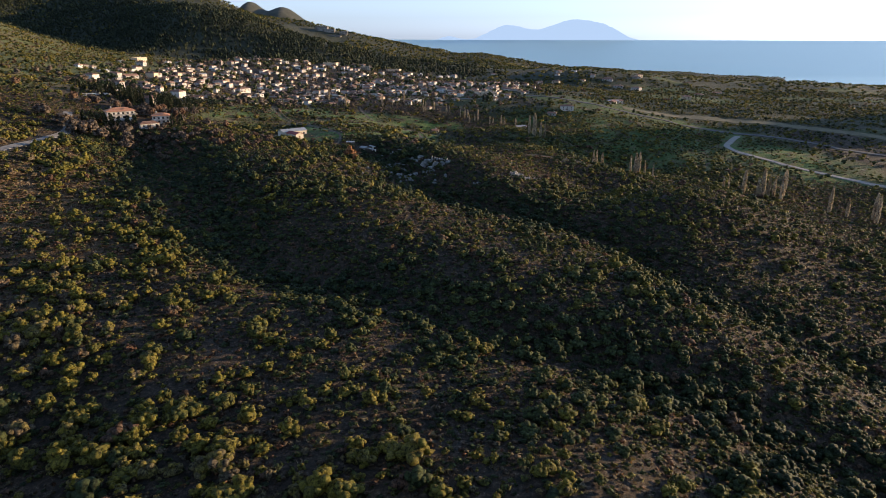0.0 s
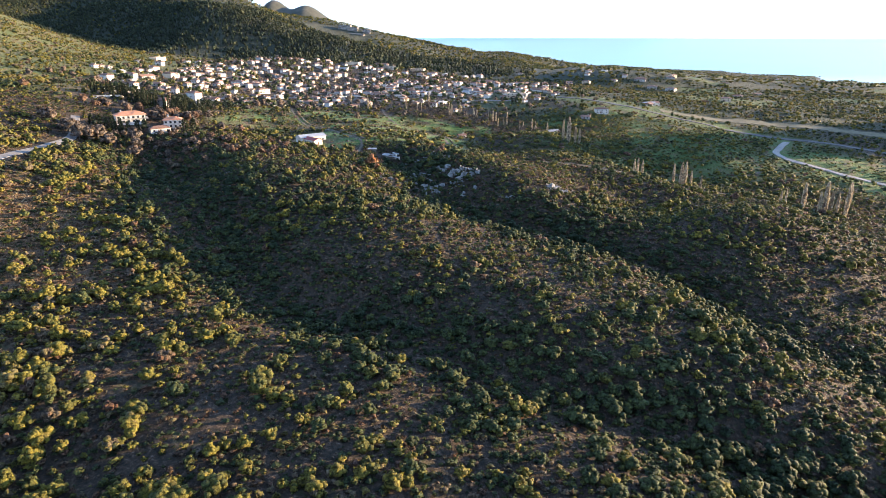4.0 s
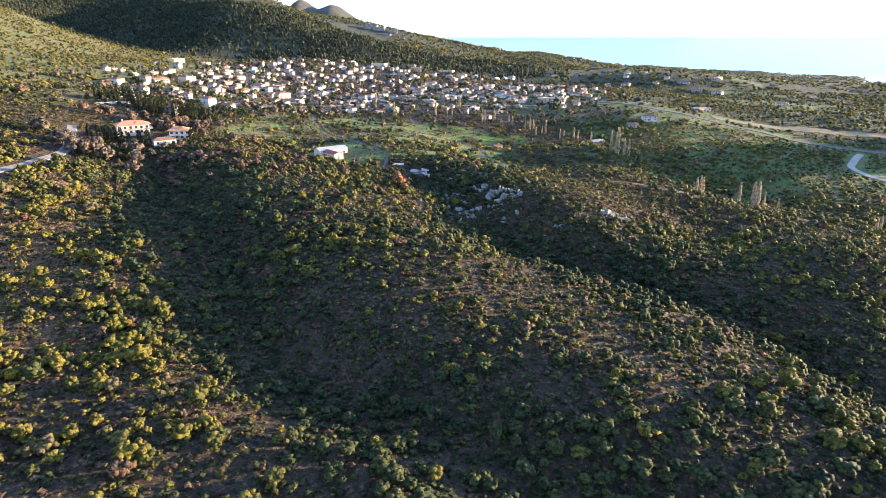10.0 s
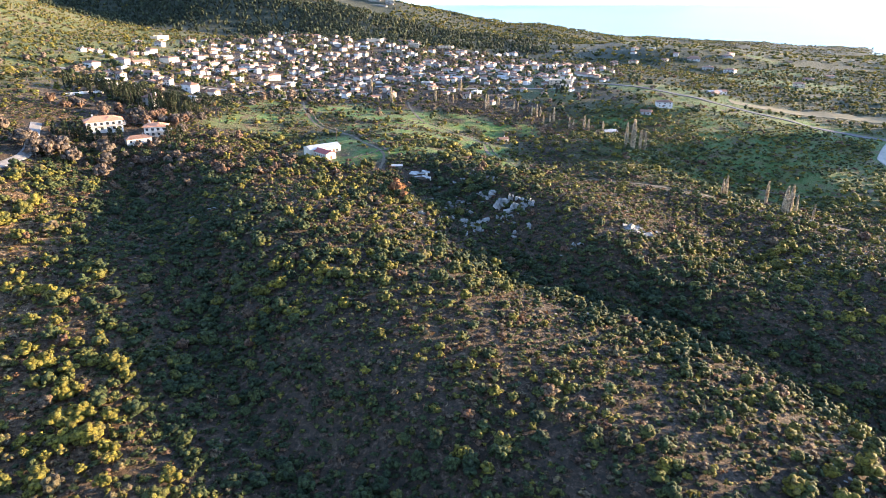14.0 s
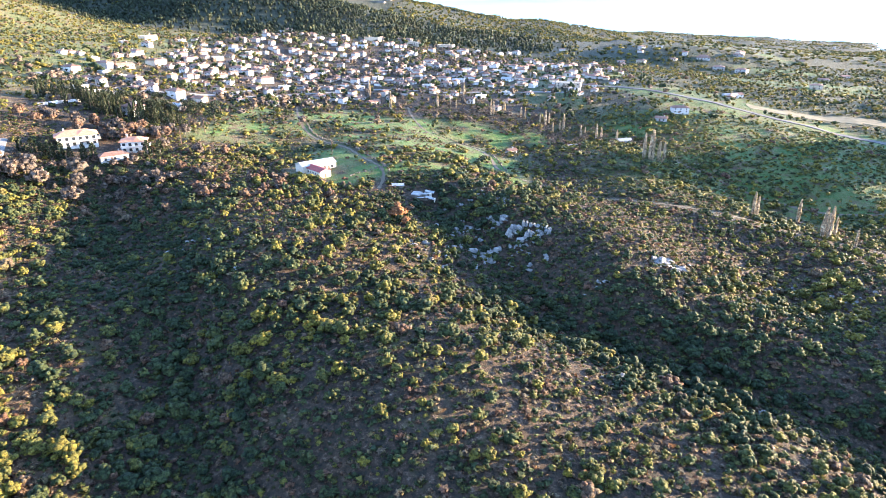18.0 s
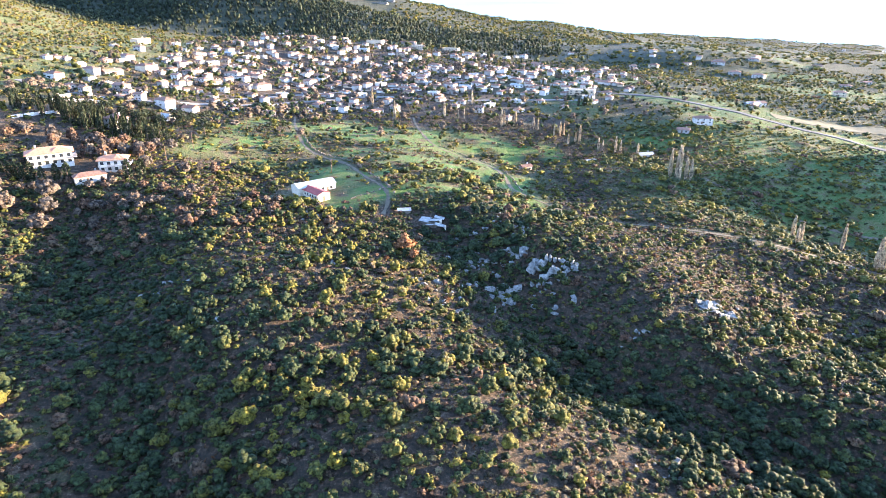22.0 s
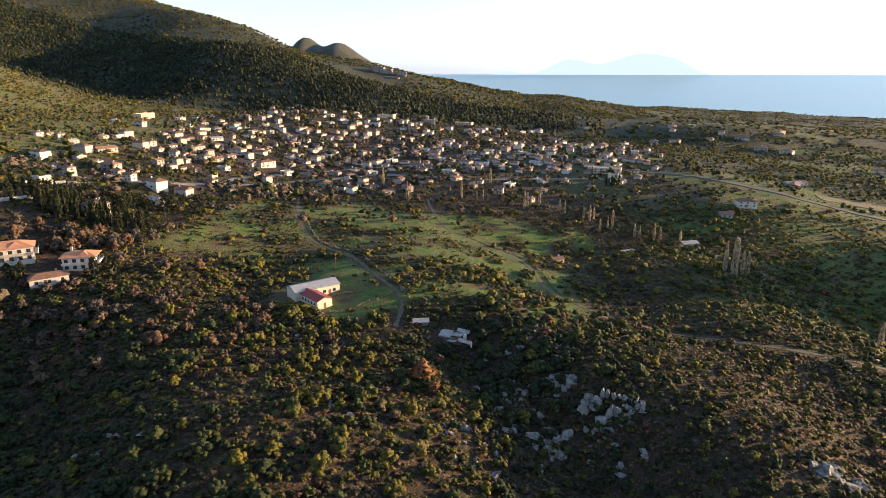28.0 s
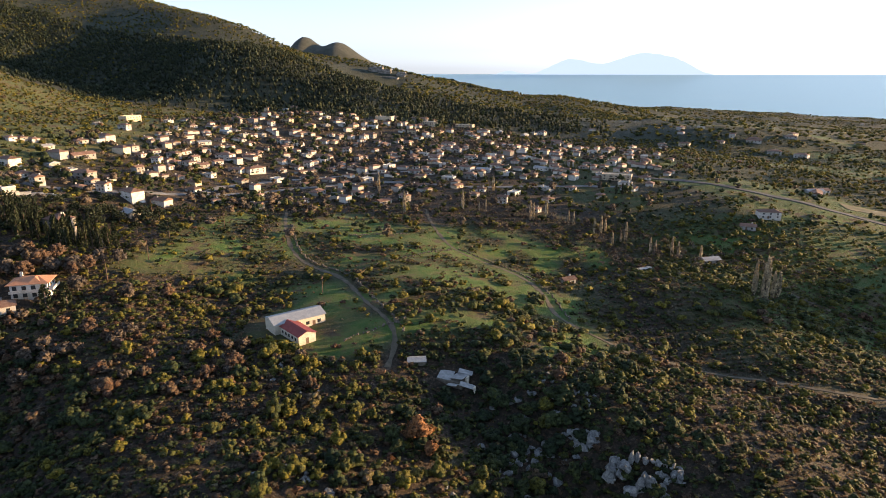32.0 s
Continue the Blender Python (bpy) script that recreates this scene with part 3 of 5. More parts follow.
def box(bm, x0, x1, y0, y1, z0, z1):
    v = [bm.verts.new((a, b, c)) for c in (z0, z1) for b in (y0, y1) for a in (x0, x1)]
    for f in ((0, 2, 3, 1), (4, 5, 7, 6), (0, 1, 5, 4), (2, 6, 7, 3), (0, 4, 6, 2), (1, 3, 7, 5)):
        bm.faces.new([v[i] for i in f])
    return bm


def boxed(*a):
    return box(bmesh.new(), *a)


def roof_shape(w, d, h, z, hip, over=0.45):
    bm = bmesh.new()
    a, b = w / 2 + over, d / 2 + over
    r = max(0.1, a - b * hip)
    low = [bm.verts.new(p) for p in ((-a, -b, z), (a, -b, z), (a, b, z), (-a, b, z))]
    up = [bm.verts.new((p.co.x, p.co.y, z + 0.18)) for p in low]
    t0, t1 = bm.verts.new((-r, 0, z + h)), bm.verts.new((r, 0, z + h))
    bm.faces.new(low[::-1])
    for i in range(4):
        bm.faces.new((low[i], low[(i + 1) % 4], up[(i + 1) % 4], up[i]))
    bm.faces.new((up[0], up[1], t1, t0))
    bm.faces.new((up[2], up[3], t0, t1))
    bm.faces.new((up[1], up[2], t1))
    bm.faces.new((up[3], up[0], t0))
    return bm


def thing(name, label, category, group="", kind=""):
    return tagged(new(name), label, category, group, kind)


# ---- roads and tracks ----
ASPHALT = grained("worn_asphalt", (0.13, 0.127, 0.12), (0.21, 0.2, 0.19), 0.4, 0.9, 0.2)
DIRT = grained("dirt_track", (0.06, 0.055, 0.035), (0.14, 0.115, 0.08), 0.4, 0.95, 0.4)
HIGHWAY = grained("dark_asphalt", (0.06, 0.06, 0.06), (0.1, 0.098, 0.095), 0.4, 0.9, 0.2)
PALE_ROAD = grained("pale_gravel", (0.2, 0.19, 0.17), (0.3, 0.28, 0.25), 0.4, 0.9, 0.3)
WALLSTONE = grained("field_stone", (0.08, 0.07, 0.055), (0.18, 0.155, 0.12), 1.2, 0.9, 0.6)


def course(points, step):
    out = []
    n = len(points)
    for i in range(n - 1):
        p0, p1, p2, p3 = (Vector(points[min(max(k, 0), n - 1)]) for k in (i - 1, i, i + 1, i + 2))
        m = max(1, int((p2 - p1).length / step))
        for k in range(m):
            w = spline(k / m)
            out.append(p0 * w[0] + p1 * w[1] + p2 * w[2] + p3 * w[3])
    return out + [Vector(points[-1])]


def ribbon(name, label, points, wide, mat, lift=0.25, ragged=0.0, seed=0):
    """A road that lies on the relief, with sides that go down into it."""
    rng = np.random.RandomState(seed)
    line = course(points, 3.0)
    bm = bmesh.new()
    rows = []
    for i, p in enumerate(line):
        d = (line[min(i + 1, len(line) - 1)] - line[max(i - 1, 0)]).normalized()
        side = Vector((-d.y, d.x))
        w = wide * (1 + ragged * rng.uniform(-1, 1)) / 2
        row = []
        for k in (-1.25, -1, -0.33, 0.33, 1, 1.25):
            q = p + side * (w * k)
            z = float(height(q.x, q.y))
            row.append(bm.verts.new((q.x, q.y, z + (lift if abs(k) < 1.2 else -0.8))))
        rows.append(row)
    for a, b in zip(rows, rows[1:]):
        for k in range(5):
            bm.faces.new((a[k], b[k], b[k + 1], a[k + 1]))
    bmesh.ops.recalc_face_normals(bm, faces=bm.faces)
    me = bpy.data.meshes.new(name)
    bm.to_mesh(me)
    bm.free()
    me.materials.append(mat)
    return tagged(new(name, me), label, "road", kind="structure")


ribbon("road_1", "grey asphalt road on the hillside", ((-236, 230), (-231, 290), (-228, 330), (-227, 352), (-229, 378), (-245, 410)), 4.6, ASPHALT)
ribbon("road_2", "pale gravel road through the valley", ((345, 400), (311, 430), (275, 468), (250, 505), (244, 530), (256, 552), (272, 574)), 4.8, PALE_ROAD, 0.4)
ribbon("road_3", "asphalt highway across the plain", ((640, 330), (470, 440), (371, 520), (319, 568), (272, 592), (221, 622), (170, 650), (110, 700), (60, 730)), 6, HIGHWAY, 0.4)
STRAW = grained("stubble", (0.085, 0.08, 0.045), (0.16, 0.14, 0.08), 0.15, 0.95, 0.3)
tagged(ribbon("field", "pale dry stubble field beside the highway", ((190, 668), (240, 662), (293, 656), (337, 640), (386, 612), (440, 575)), 17, STRAW, 0.35, 0.25, 9), category="field")
ribbon("track_1", "dirt track beside a stone wall in the pasture", ((-160, 590), (-147, 548), (-128, 505), (-103, 482), (-84, 450), (-71, 427), (-70, 408)), 1.7, DIRT, 0.08, 0.45, 1)
ribbon("track_2", "dirt track between hedges in the pasture", ((-80, 605), (-76, 584), (-60, 540), (-34, 521), (-20, 488), (-14, 462), (8, 440)), 1.7, DIRT, 0.08, 0.45, 2)
ribbon("track_3", "earth track on the ridge", ((8, 440), (55, 425), (100, 418), (150, 396), (190, 350)), 1.6, DIRT, 0.08, 0.5, 3)
ribbon("track_4", "earth track in the valley", ((92, 520), (120, 500), (165, 470), (190, 463), (215, 480)), 2.4, DIRT, 0.12, 0.3, 4)
ribbon("road_4", "village lane below the houses", ((-330, 560), (-270, 545), (-215, 590), (-170, 660), (-120, 690), (-60, 672), (0, 690), (60, 690)), 4.5, ASPHALT, 0.3, 0.1, 6)
ribbon("road_5", "pale lane through the village", ((-215, 590), (-205, 650), (-150, 720), (-90, 745), (-40, 800), (20, 860), (100, 900)), 4.0, ASPHALT, 0.3, 0.1, 7)


def stone_wall(label, points, high=1.0, seed=0):
    rng = np.random.RandomState(seed)
    bm = bmesh.new()
    for p in course(points, 0.9):
        r = rng.uniform(0.25, 0.55)
        m = Matrix.Translation((p.x + rng.uniform(-0.5, 0.5), p.y + rng.uniform(-0.5, 0.5), float(height(p.x, p.y)) + 0.3 * high)) @ Matrix.Diagonal((r, r, r * high * rng.uniform(0.8, 1.4), 1)) @ Euler((0, 0, rng.uniform(0, 6))).to_matrix().to_4x4()
        bmesh.ops.create_icosphere(bm, subdivisions=1, radius=1, matrix=m)
    me = bpy.data.meshes.new("stone_wall")
    bm.to_mesh(me)
    bm.free()
    me.materials.append(WALLSTONE)
    return tagged(new("stone_wall", me), label, "wall", "field walls")


stone_wall("dry stone wall along the pasture track", ((-144, 548), (-125, 506), (-100, 484), (-81, 452), (-68, 428)), 1.1, 1)
stone_wall("dry stone wall dividing the green pasture", ((-100, 484), (-85, 505), (-70, 525), (-60, 536)), 0.9, 2)
stone_wall("low dry stone wall beside the hedged track", ((-57, 540), (-31, 523), (-17, 489), (-11, 463)), 0.9, 3)
stone_wall("low stone wall on the upper pasture", ((-140, 535), (-110, 540), (-85, 552)), 0.8, 4)
stone_wall("low stone wall by the farm shed", ((-86, 421), (-74, 431), (-66, 440)), 0.9, 5)

# ---- plants over the land ----
NEAR_BUSH = [clump_bush(s, 11 + s % 3, 12, 0.12, 0.86) for s in range(8)]
SLOPE_BUSH = [clump_bush(30 + s, 8 + s % 3, 10, 0.13, 0.95) for s in range(6)]
MID_BUSH = [bush_shape(40 + s, 16, 4, 0.2) for s in range(6)]
FAR_BUSH = [bush_shape(20 + s, 6, 1, 0.4, 1) for s in range(6)]
LOW_SHRUB = [bush_shape(60 + s, 5, 1, 0.44, 1, False) for s in range(6)]
PINE_CROWN = [bush_shape(80 + s, 9, 1, 0.34, 1) for s in range(6)]
TRACKS = [(13.0, ((190, 668), (240, 662), (293, 656), (337, 640), (386, 612), (440, 575))), (3.0, ((-160, 590), (-147, 548), (-128, 505), (-103, 482), (-84, 450), (-71, 427), (-70, 408))), (3.0, ((-80, 605), (-76, 584), (-60, 540), (-34, 521), (-20, 488), (-14, 462), (8, 440))), (3.0, ((8, 440), (55, 425), (100, 418), (150, 396), (190, 350))), (0.8, ((-6, 196), (4, 214), (-3, 232), (-14, 262), (-30, 300), (-50, 330), (-60, 352))), (5.0, ((-236, 230), (-231, 290), (-228, 330), (-227, 352), (-229, 378), (-245, 410))), (7.0, ((345, 400), (311, 430), (275, 468), (250, 505), (244, 530), (256, 552), (272, 574))), (8.0, ((640, 330), (470, 440), (371, 520), (319, 568), (272, 592), (221, 622), (170, 650), (110, 700), (60, 730))), (4.0, ((-330, 560), (-270, 545), (-215, 590), (-170, 660), (-120, 690)))]


def clear(x, y):
    """0 on tracks, roads and yards, 1 elsewhere."""
    c = np.ones(np.shape(x))
    for wide, line in TRACKS:
        c = c * (near_line(x, y, line) > wide)
    return c * (np.hypot((x + 102) / 20, (y - 432) / 16) > 1) * (np.hypot((x + 51) / 8, (y - 408) / 5) > 1) * (np.hypot((x + 205) / 16, (y - 422) / 12) > 1)


def in_sight(x, y):
    return (x > -0.86 * y - 35) & (x < 0.74 * y + 40)


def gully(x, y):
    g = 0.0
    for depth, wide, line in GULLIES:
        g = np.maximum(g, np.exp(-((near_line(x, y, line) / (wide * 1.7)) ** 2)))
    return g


def wild_chance(x, y):
    thick = 0.64 + 0.55 * value_noise(x, y, 8, 20) + 0.4 * value_noise(x, y, 22, 21) + 0.6 * gully(x, y) - 0.08 * bare(x, y) + 0.28 * soft_box(x, y, -150, 400, 285, 640, 40)
    return thick * (1 - 0.86 * meadow(x, y)) * clear(x, y) * in_sight(x, y)


def shrub_size(x, y, rng, lo, hi):
    big = 0.9 + 0.35 * value_noise(x, y, 35, 22) + 0.3 * sunny(x, y) + 0.2 * gully(x, y)
    return (lo + (hi - lo) * rng.rand(len(x)) ** 2.2) * big


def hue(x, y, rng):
    """Dark evergreen deepened by painted shade in the hollows, olive and yellow-green on the slopes, a few rust-brown
    ones.
    """
    # the sunny term paints warm sunlight on the shrubs as a yellower tint
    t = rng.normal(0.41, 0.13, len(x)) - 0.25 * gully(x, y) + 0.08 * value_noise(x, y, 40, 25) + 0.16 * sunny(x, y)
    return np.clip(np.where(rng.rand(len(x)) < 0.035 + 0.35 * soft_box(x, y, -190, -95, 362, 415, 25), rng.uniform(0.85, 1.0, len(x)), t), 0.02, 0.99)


x, y, rng = sown(-330, 330, 100, 320, 3.2, 31, lambda a, b: wild_chance(a, b) - 0.1 - 0.16 * np.clip((200 - b) / 30, 0, 1))
s = shrub_size(x, y, rng, 1.7, 6.6) * np.where(y > 225, 0.86, 1.0)
t, h = hue(x, y, rng), rng.uniform(0.6, 0.95, len(x))
single = (s > 3.1) & (np.abs(x + 5) < 62) & (y > 112) & (y < 215)
single &= np.cumsum(single) <= 290
o = ~single
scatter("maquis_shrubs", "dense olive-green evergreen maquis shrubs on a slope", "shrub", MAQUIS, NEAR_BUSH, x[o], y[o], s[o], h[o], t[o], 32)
BUSHES = []
for k, (co, fa, no) in enumerate(NEAR_BUSH[:6]):
    for j, tone in enumerate((0.3, 0.42, 0.52, 0.62)):
        me = flat_mesh("crown", co, fa, True, no)
        attribute(me, "tint", np.full(len(co), tone))
        me.materials.append(MAQUIS)
        stem = bmesh.new()
        bmesh.ops.create_cone(stem, segments=6, radius1=0.06, radius2=0.03, depth=0.7, matrix=Matrix.Translation((0, 0, 0.2)))
        BUSHES.append((me, stem, tone))
stems = []
for me, stem, tone in BUSHES:
    sm = bpy.data.meshes.new("stem")
    stem.to_mesh(sm)
    stem.free()
    sm.materials.append(BARK)
    stems.append(sm)
for a, b, sz, tall, tn in zip(x[single], y[single], s[single], h[single], t[single]):
    k = (int(a * 7 + b * 3) % 6) * 4 + int(np.argmin([abs(q - tn) for q in (0.3, 0.42, 0.52, 0.62)]))
    tone = "dark green" if tn < 0.36 else "olive-green" if tn < 0.58 else "yellow-green"
    bush = tagged(new("shrub"), f"{'large' if sz > 4 else 'rounded'} {tone} evergreen shrub on brown ground", "shrub", "shrubs on the near slope")
    bush.matrix_basis = Matrix.Translation((a, b, float(height(a, b)) - 0.1 * sz)) @ Euler((0, 0, a * 3.1)).to_matrix().to_4x4() @ Matrix.Diagonal((sz, sz, sz * tall, 1))
    new("crown", BUSHES[k][0]).parent = bush
    new("stem", stems[k]).parent = bush

x, y, rng = sown(-330, 160, 320, 420, 3.6, 137, lambda a, b: wild_chance(a, b))
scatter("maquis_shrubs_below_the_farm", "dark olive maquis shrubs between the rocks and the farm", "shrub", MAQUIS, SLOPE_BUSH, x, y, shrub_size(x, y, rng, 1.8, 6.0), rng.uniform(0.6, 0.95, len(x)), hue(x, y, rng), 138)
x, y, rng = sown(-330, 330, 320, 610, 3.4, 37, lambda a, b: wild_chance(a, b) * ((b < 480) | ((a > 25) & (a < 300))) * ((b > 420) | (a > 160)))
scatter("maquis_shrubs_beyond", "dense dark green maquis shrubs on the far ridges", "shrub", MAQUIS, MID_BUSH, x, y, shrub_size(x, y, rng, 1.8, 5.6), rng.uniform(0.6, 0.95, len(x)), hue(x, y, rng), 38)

x, y, rng = sown(-330, 330, 100, 440, 1.75, 41, lambda a, b: (0.85 + 0.2 * value_noise(a, b, 12, 29) - 0.1 * sunny(a, b)) * (1 - 0.85 * meadow(a, b)) * clear(a, b) * in_sight(a, b))
# dark green favoured in the gullies, their shade put into the tone
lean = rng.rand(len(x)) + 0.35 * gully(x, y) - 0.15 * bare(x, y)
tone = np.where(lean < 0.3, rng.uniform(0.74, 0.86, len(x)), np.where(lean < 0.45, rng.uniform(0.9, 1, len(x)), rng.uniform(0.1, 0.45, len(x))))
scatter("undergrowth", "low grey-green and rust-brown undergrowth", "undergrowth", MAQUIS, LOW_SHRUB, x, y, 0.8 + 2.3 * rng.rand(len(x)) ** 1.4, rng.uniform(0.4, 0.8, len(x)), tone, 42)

def tuft_shape(seed):
    """Upright blades of dry grass, splayed from one root."""
    rng = np.random.RandomState(seed)
    co, fa, no = [], [], []
    for q in range(7):
        a, r = rng.uniform(0, 6.283), rng.uniform(0.05, 0.5)
        b = np.array([math.cos(a) * r, math.sin(a) * r, 0.0])
        w = np.array([-math.sin(a), math.cos(a), 0]) * 0.16
        k = len(co)
        co += [tuple(b - w), tuple(b + w), tuple(b * 1.5 + np.array([0, 0, rng.uniform(0.5, 1.0)]))]
        no += [(math.cos(a), math.sin(a), 0.5)] * 3
        fa.append((k, k + 1, k + 2))
    no = np.array(no)
    return np.array(co), np.array(fa), no / np.linalg.norm(no, axis=1)[:, None]


x, y, rng = sown(-330, 330, -40, 480, 5.0, 53, lambda a, b: 0.8 * (1 - (in_sight(a, b) & (b > 100))) * clear(a, b))
scatter("outlying_shrubs", "olive-green maquis shrubs beyond the near slope", "shrub", MAQUIS, FAR_BUSH, x, y, shrub_size(x, y, rng, 2.0, 5.4), rng.uniform(0.55, 0.8, len(x)), hue(x, y, rng), 54)
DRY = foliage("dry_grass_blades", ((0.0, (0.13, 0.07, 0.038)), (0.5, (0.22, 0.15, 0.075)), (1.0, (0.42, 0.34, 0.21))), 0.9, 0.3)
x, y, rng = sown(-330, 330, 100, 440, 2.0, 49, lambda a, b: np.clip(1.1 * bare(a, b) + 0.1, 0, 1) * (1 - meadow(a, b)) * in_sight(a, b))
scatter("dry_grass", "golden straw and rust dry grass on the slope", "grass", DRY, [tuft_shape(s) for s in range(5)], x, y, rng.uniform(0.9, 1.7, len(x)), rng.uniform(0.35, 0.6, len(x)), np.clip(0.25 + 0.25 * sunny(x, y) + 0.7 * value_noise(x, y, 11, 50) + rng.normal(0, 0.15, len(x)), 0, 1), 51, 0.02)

x, y, rng = sown(-1000, 1700, 480, 1000, 4.4, 33, lambda a, b: np.clip(0.95 + 0.8 * value_noise(a, b, 15, 19) + 0.4 * value_noise(a, b, 60, 23), 0, 1) * (1 - ((a > 25) & (a < 300) & (b < 610))) * np.clip(1.7 - b / 1300, 0, 1) * (1 - 0.2 * grassy_hill(a, b)) * (1 - 0.9 * meadow(a, b)) * (1 - 0.75 * village(a, b)) * clear(a, b) * (a > -0.95 * b) * (a < 0.85 * b))
scatter("far_scrub", "scattered dark green trees and scrub over the plain", "trees", MAQUIS, FAR_BUSH, x, y, 1.6 + 4.6 * rng.rand(len(x)) ** 1.8, rng.uniform(0.45, 0.75, len(x)), np.clip(rng.normal(0.4, 0.2, len(x)) + 0.12 * grassy_hill(x, y), 0, 0.95), 34)
x, y, rng = sown(-200, 2300, 1000, 2900, 12.5, 43, lambda a, b: np.clip(0.8 + 0.6 * value_noise(a, b, 36, 18) + 0.5 * value_noise(a, b, 110, 26), 0, 1) * (1 - 0.9 * meadow(a, b)) * (a > -0.9 * b) * (a < 0.85 * b) * (height(a, b) > -64))
scatter("plain_trees", "hazy green olive groves on the coastal plain", "trees", MAQUIS, FAR_BUSH, x, y, 4 + 8 * rng.rand(len(x)) ** 1.6, rng.uniform(0.35, 0.6, len(x)), np.clip(rng.normal(0.42, 0.15, len(x)), 0, 0.9), 44)

x, y, rng = sown(-1500, 900, 985, 1900, 5.8, 35, lambda a, b: (0.75 + 0.5 * value_noise(a, b, 70, 24)) * np.clip((120 - a) / 200, 0, 1) * np.clip((b - 985 - 0.1 * np.abs(a + 200)) / 60, 0.1, 1) * (b < 1320 - 0.35 * (a + 300)) * (np.hypot((a + 270) / 85, (b - 1395) / 65) > 1))
scatter("pine_forest", "dark green pine forest on the hillside", "forest", PINE, PINE_CROWN, x, y, rng.uniform(3.2, 6.6, len(x)), rng.uniform(1.0, 1.7, len(x)), rng.uniform(0, 1, len(x)), 36)
x, y, rng = sown(-1500, 300, 1250, 2300, 9.3, 45, lambda a, b: (0.75 + 0.5 * value_noise(a, b, 90, 27)) * (np.hypot((a + 270) / 85, (b - 1395) / 65) > 1))
scatter("mountain_scrub", "olive scrub and trees over the mountain slopes", "trees", MAQUIS, FAR_BUSH, x, y, rng.uniform(3.5, 8, len(x)), rng.uniform(0.5, 0.9, len(x)), np.clip(rng.normal(0.4, 0.15, len(x)), 0, 0.9), 46)


HEDGES = (((-178, 486), (-150, 478), (-125, 486)), ((-150, 520), (-120, 515), (-104, 505)), ((-98, 500), (-80, 515), (-62, 522)), ((-88, 470), (-60, 478), (-36, 470)), ((-120, 548), (-90, 556), (-60, 566)), ((-70, 450), (-48, 452), (-30, 446)), ((-20, 520), (5, 512), (25, 505)), ((-170, 560), (-130, 572), (-90, 580)))


def hedge_chance(a, b):
    d = np.min([near_line(a, b, q) for q in HEDGES], axis=0)
    return (0.6 * (d < 3 + 4 * value_noise(a, b, 9, 30)) + 0.55 * (value_noise(a, b, 10, 28) > 0.42)) * (meadow(a, b) > 0.15) * clear(a, b)


x, y, rng = sown(-200, 80, 410, 600, 3.0, 47, hedge_chance)
scatter("pasture_bushes", "brown and olive bushes and hedges in the pasture", "shrub", MAQUIS, MID_BUSH, x, y, 0.8 + 3.4 * rng.rand(len(x)) ** 2, rng.uniform(0.5, 0.8, len(x)), np.where(rng.rand(len(x)) < 0.45, rng.uniform(0.85, 1.0, len(x)), rng.uniform(0.25, 0.6, len(x))), 48)

x, y, rng = sown(-200, 130, 425, 610, 2.1, 65, lambda a, b: np.clip(0.95 - 0.95 * meadow(a, b) + 0.5 * value_noise(a, b, 14, 66), 0, 0.9) * clear(a, b))
scatter("pasture_scrub", "low brown and olive scrub at the edges of the pasture", "undergrowth", MAQUIS, LOW_SHRUB, x, y, rng.uniform(0.7, 2.4, len(x)), rng.uniform(0.4, 0.7, len(x)), np.where(rng.rand(len(x)) < 0.5, rng.uniform(0.78, 1.0, len(x)), rng.uniform(0.15, 0.5, len(x))), 66)

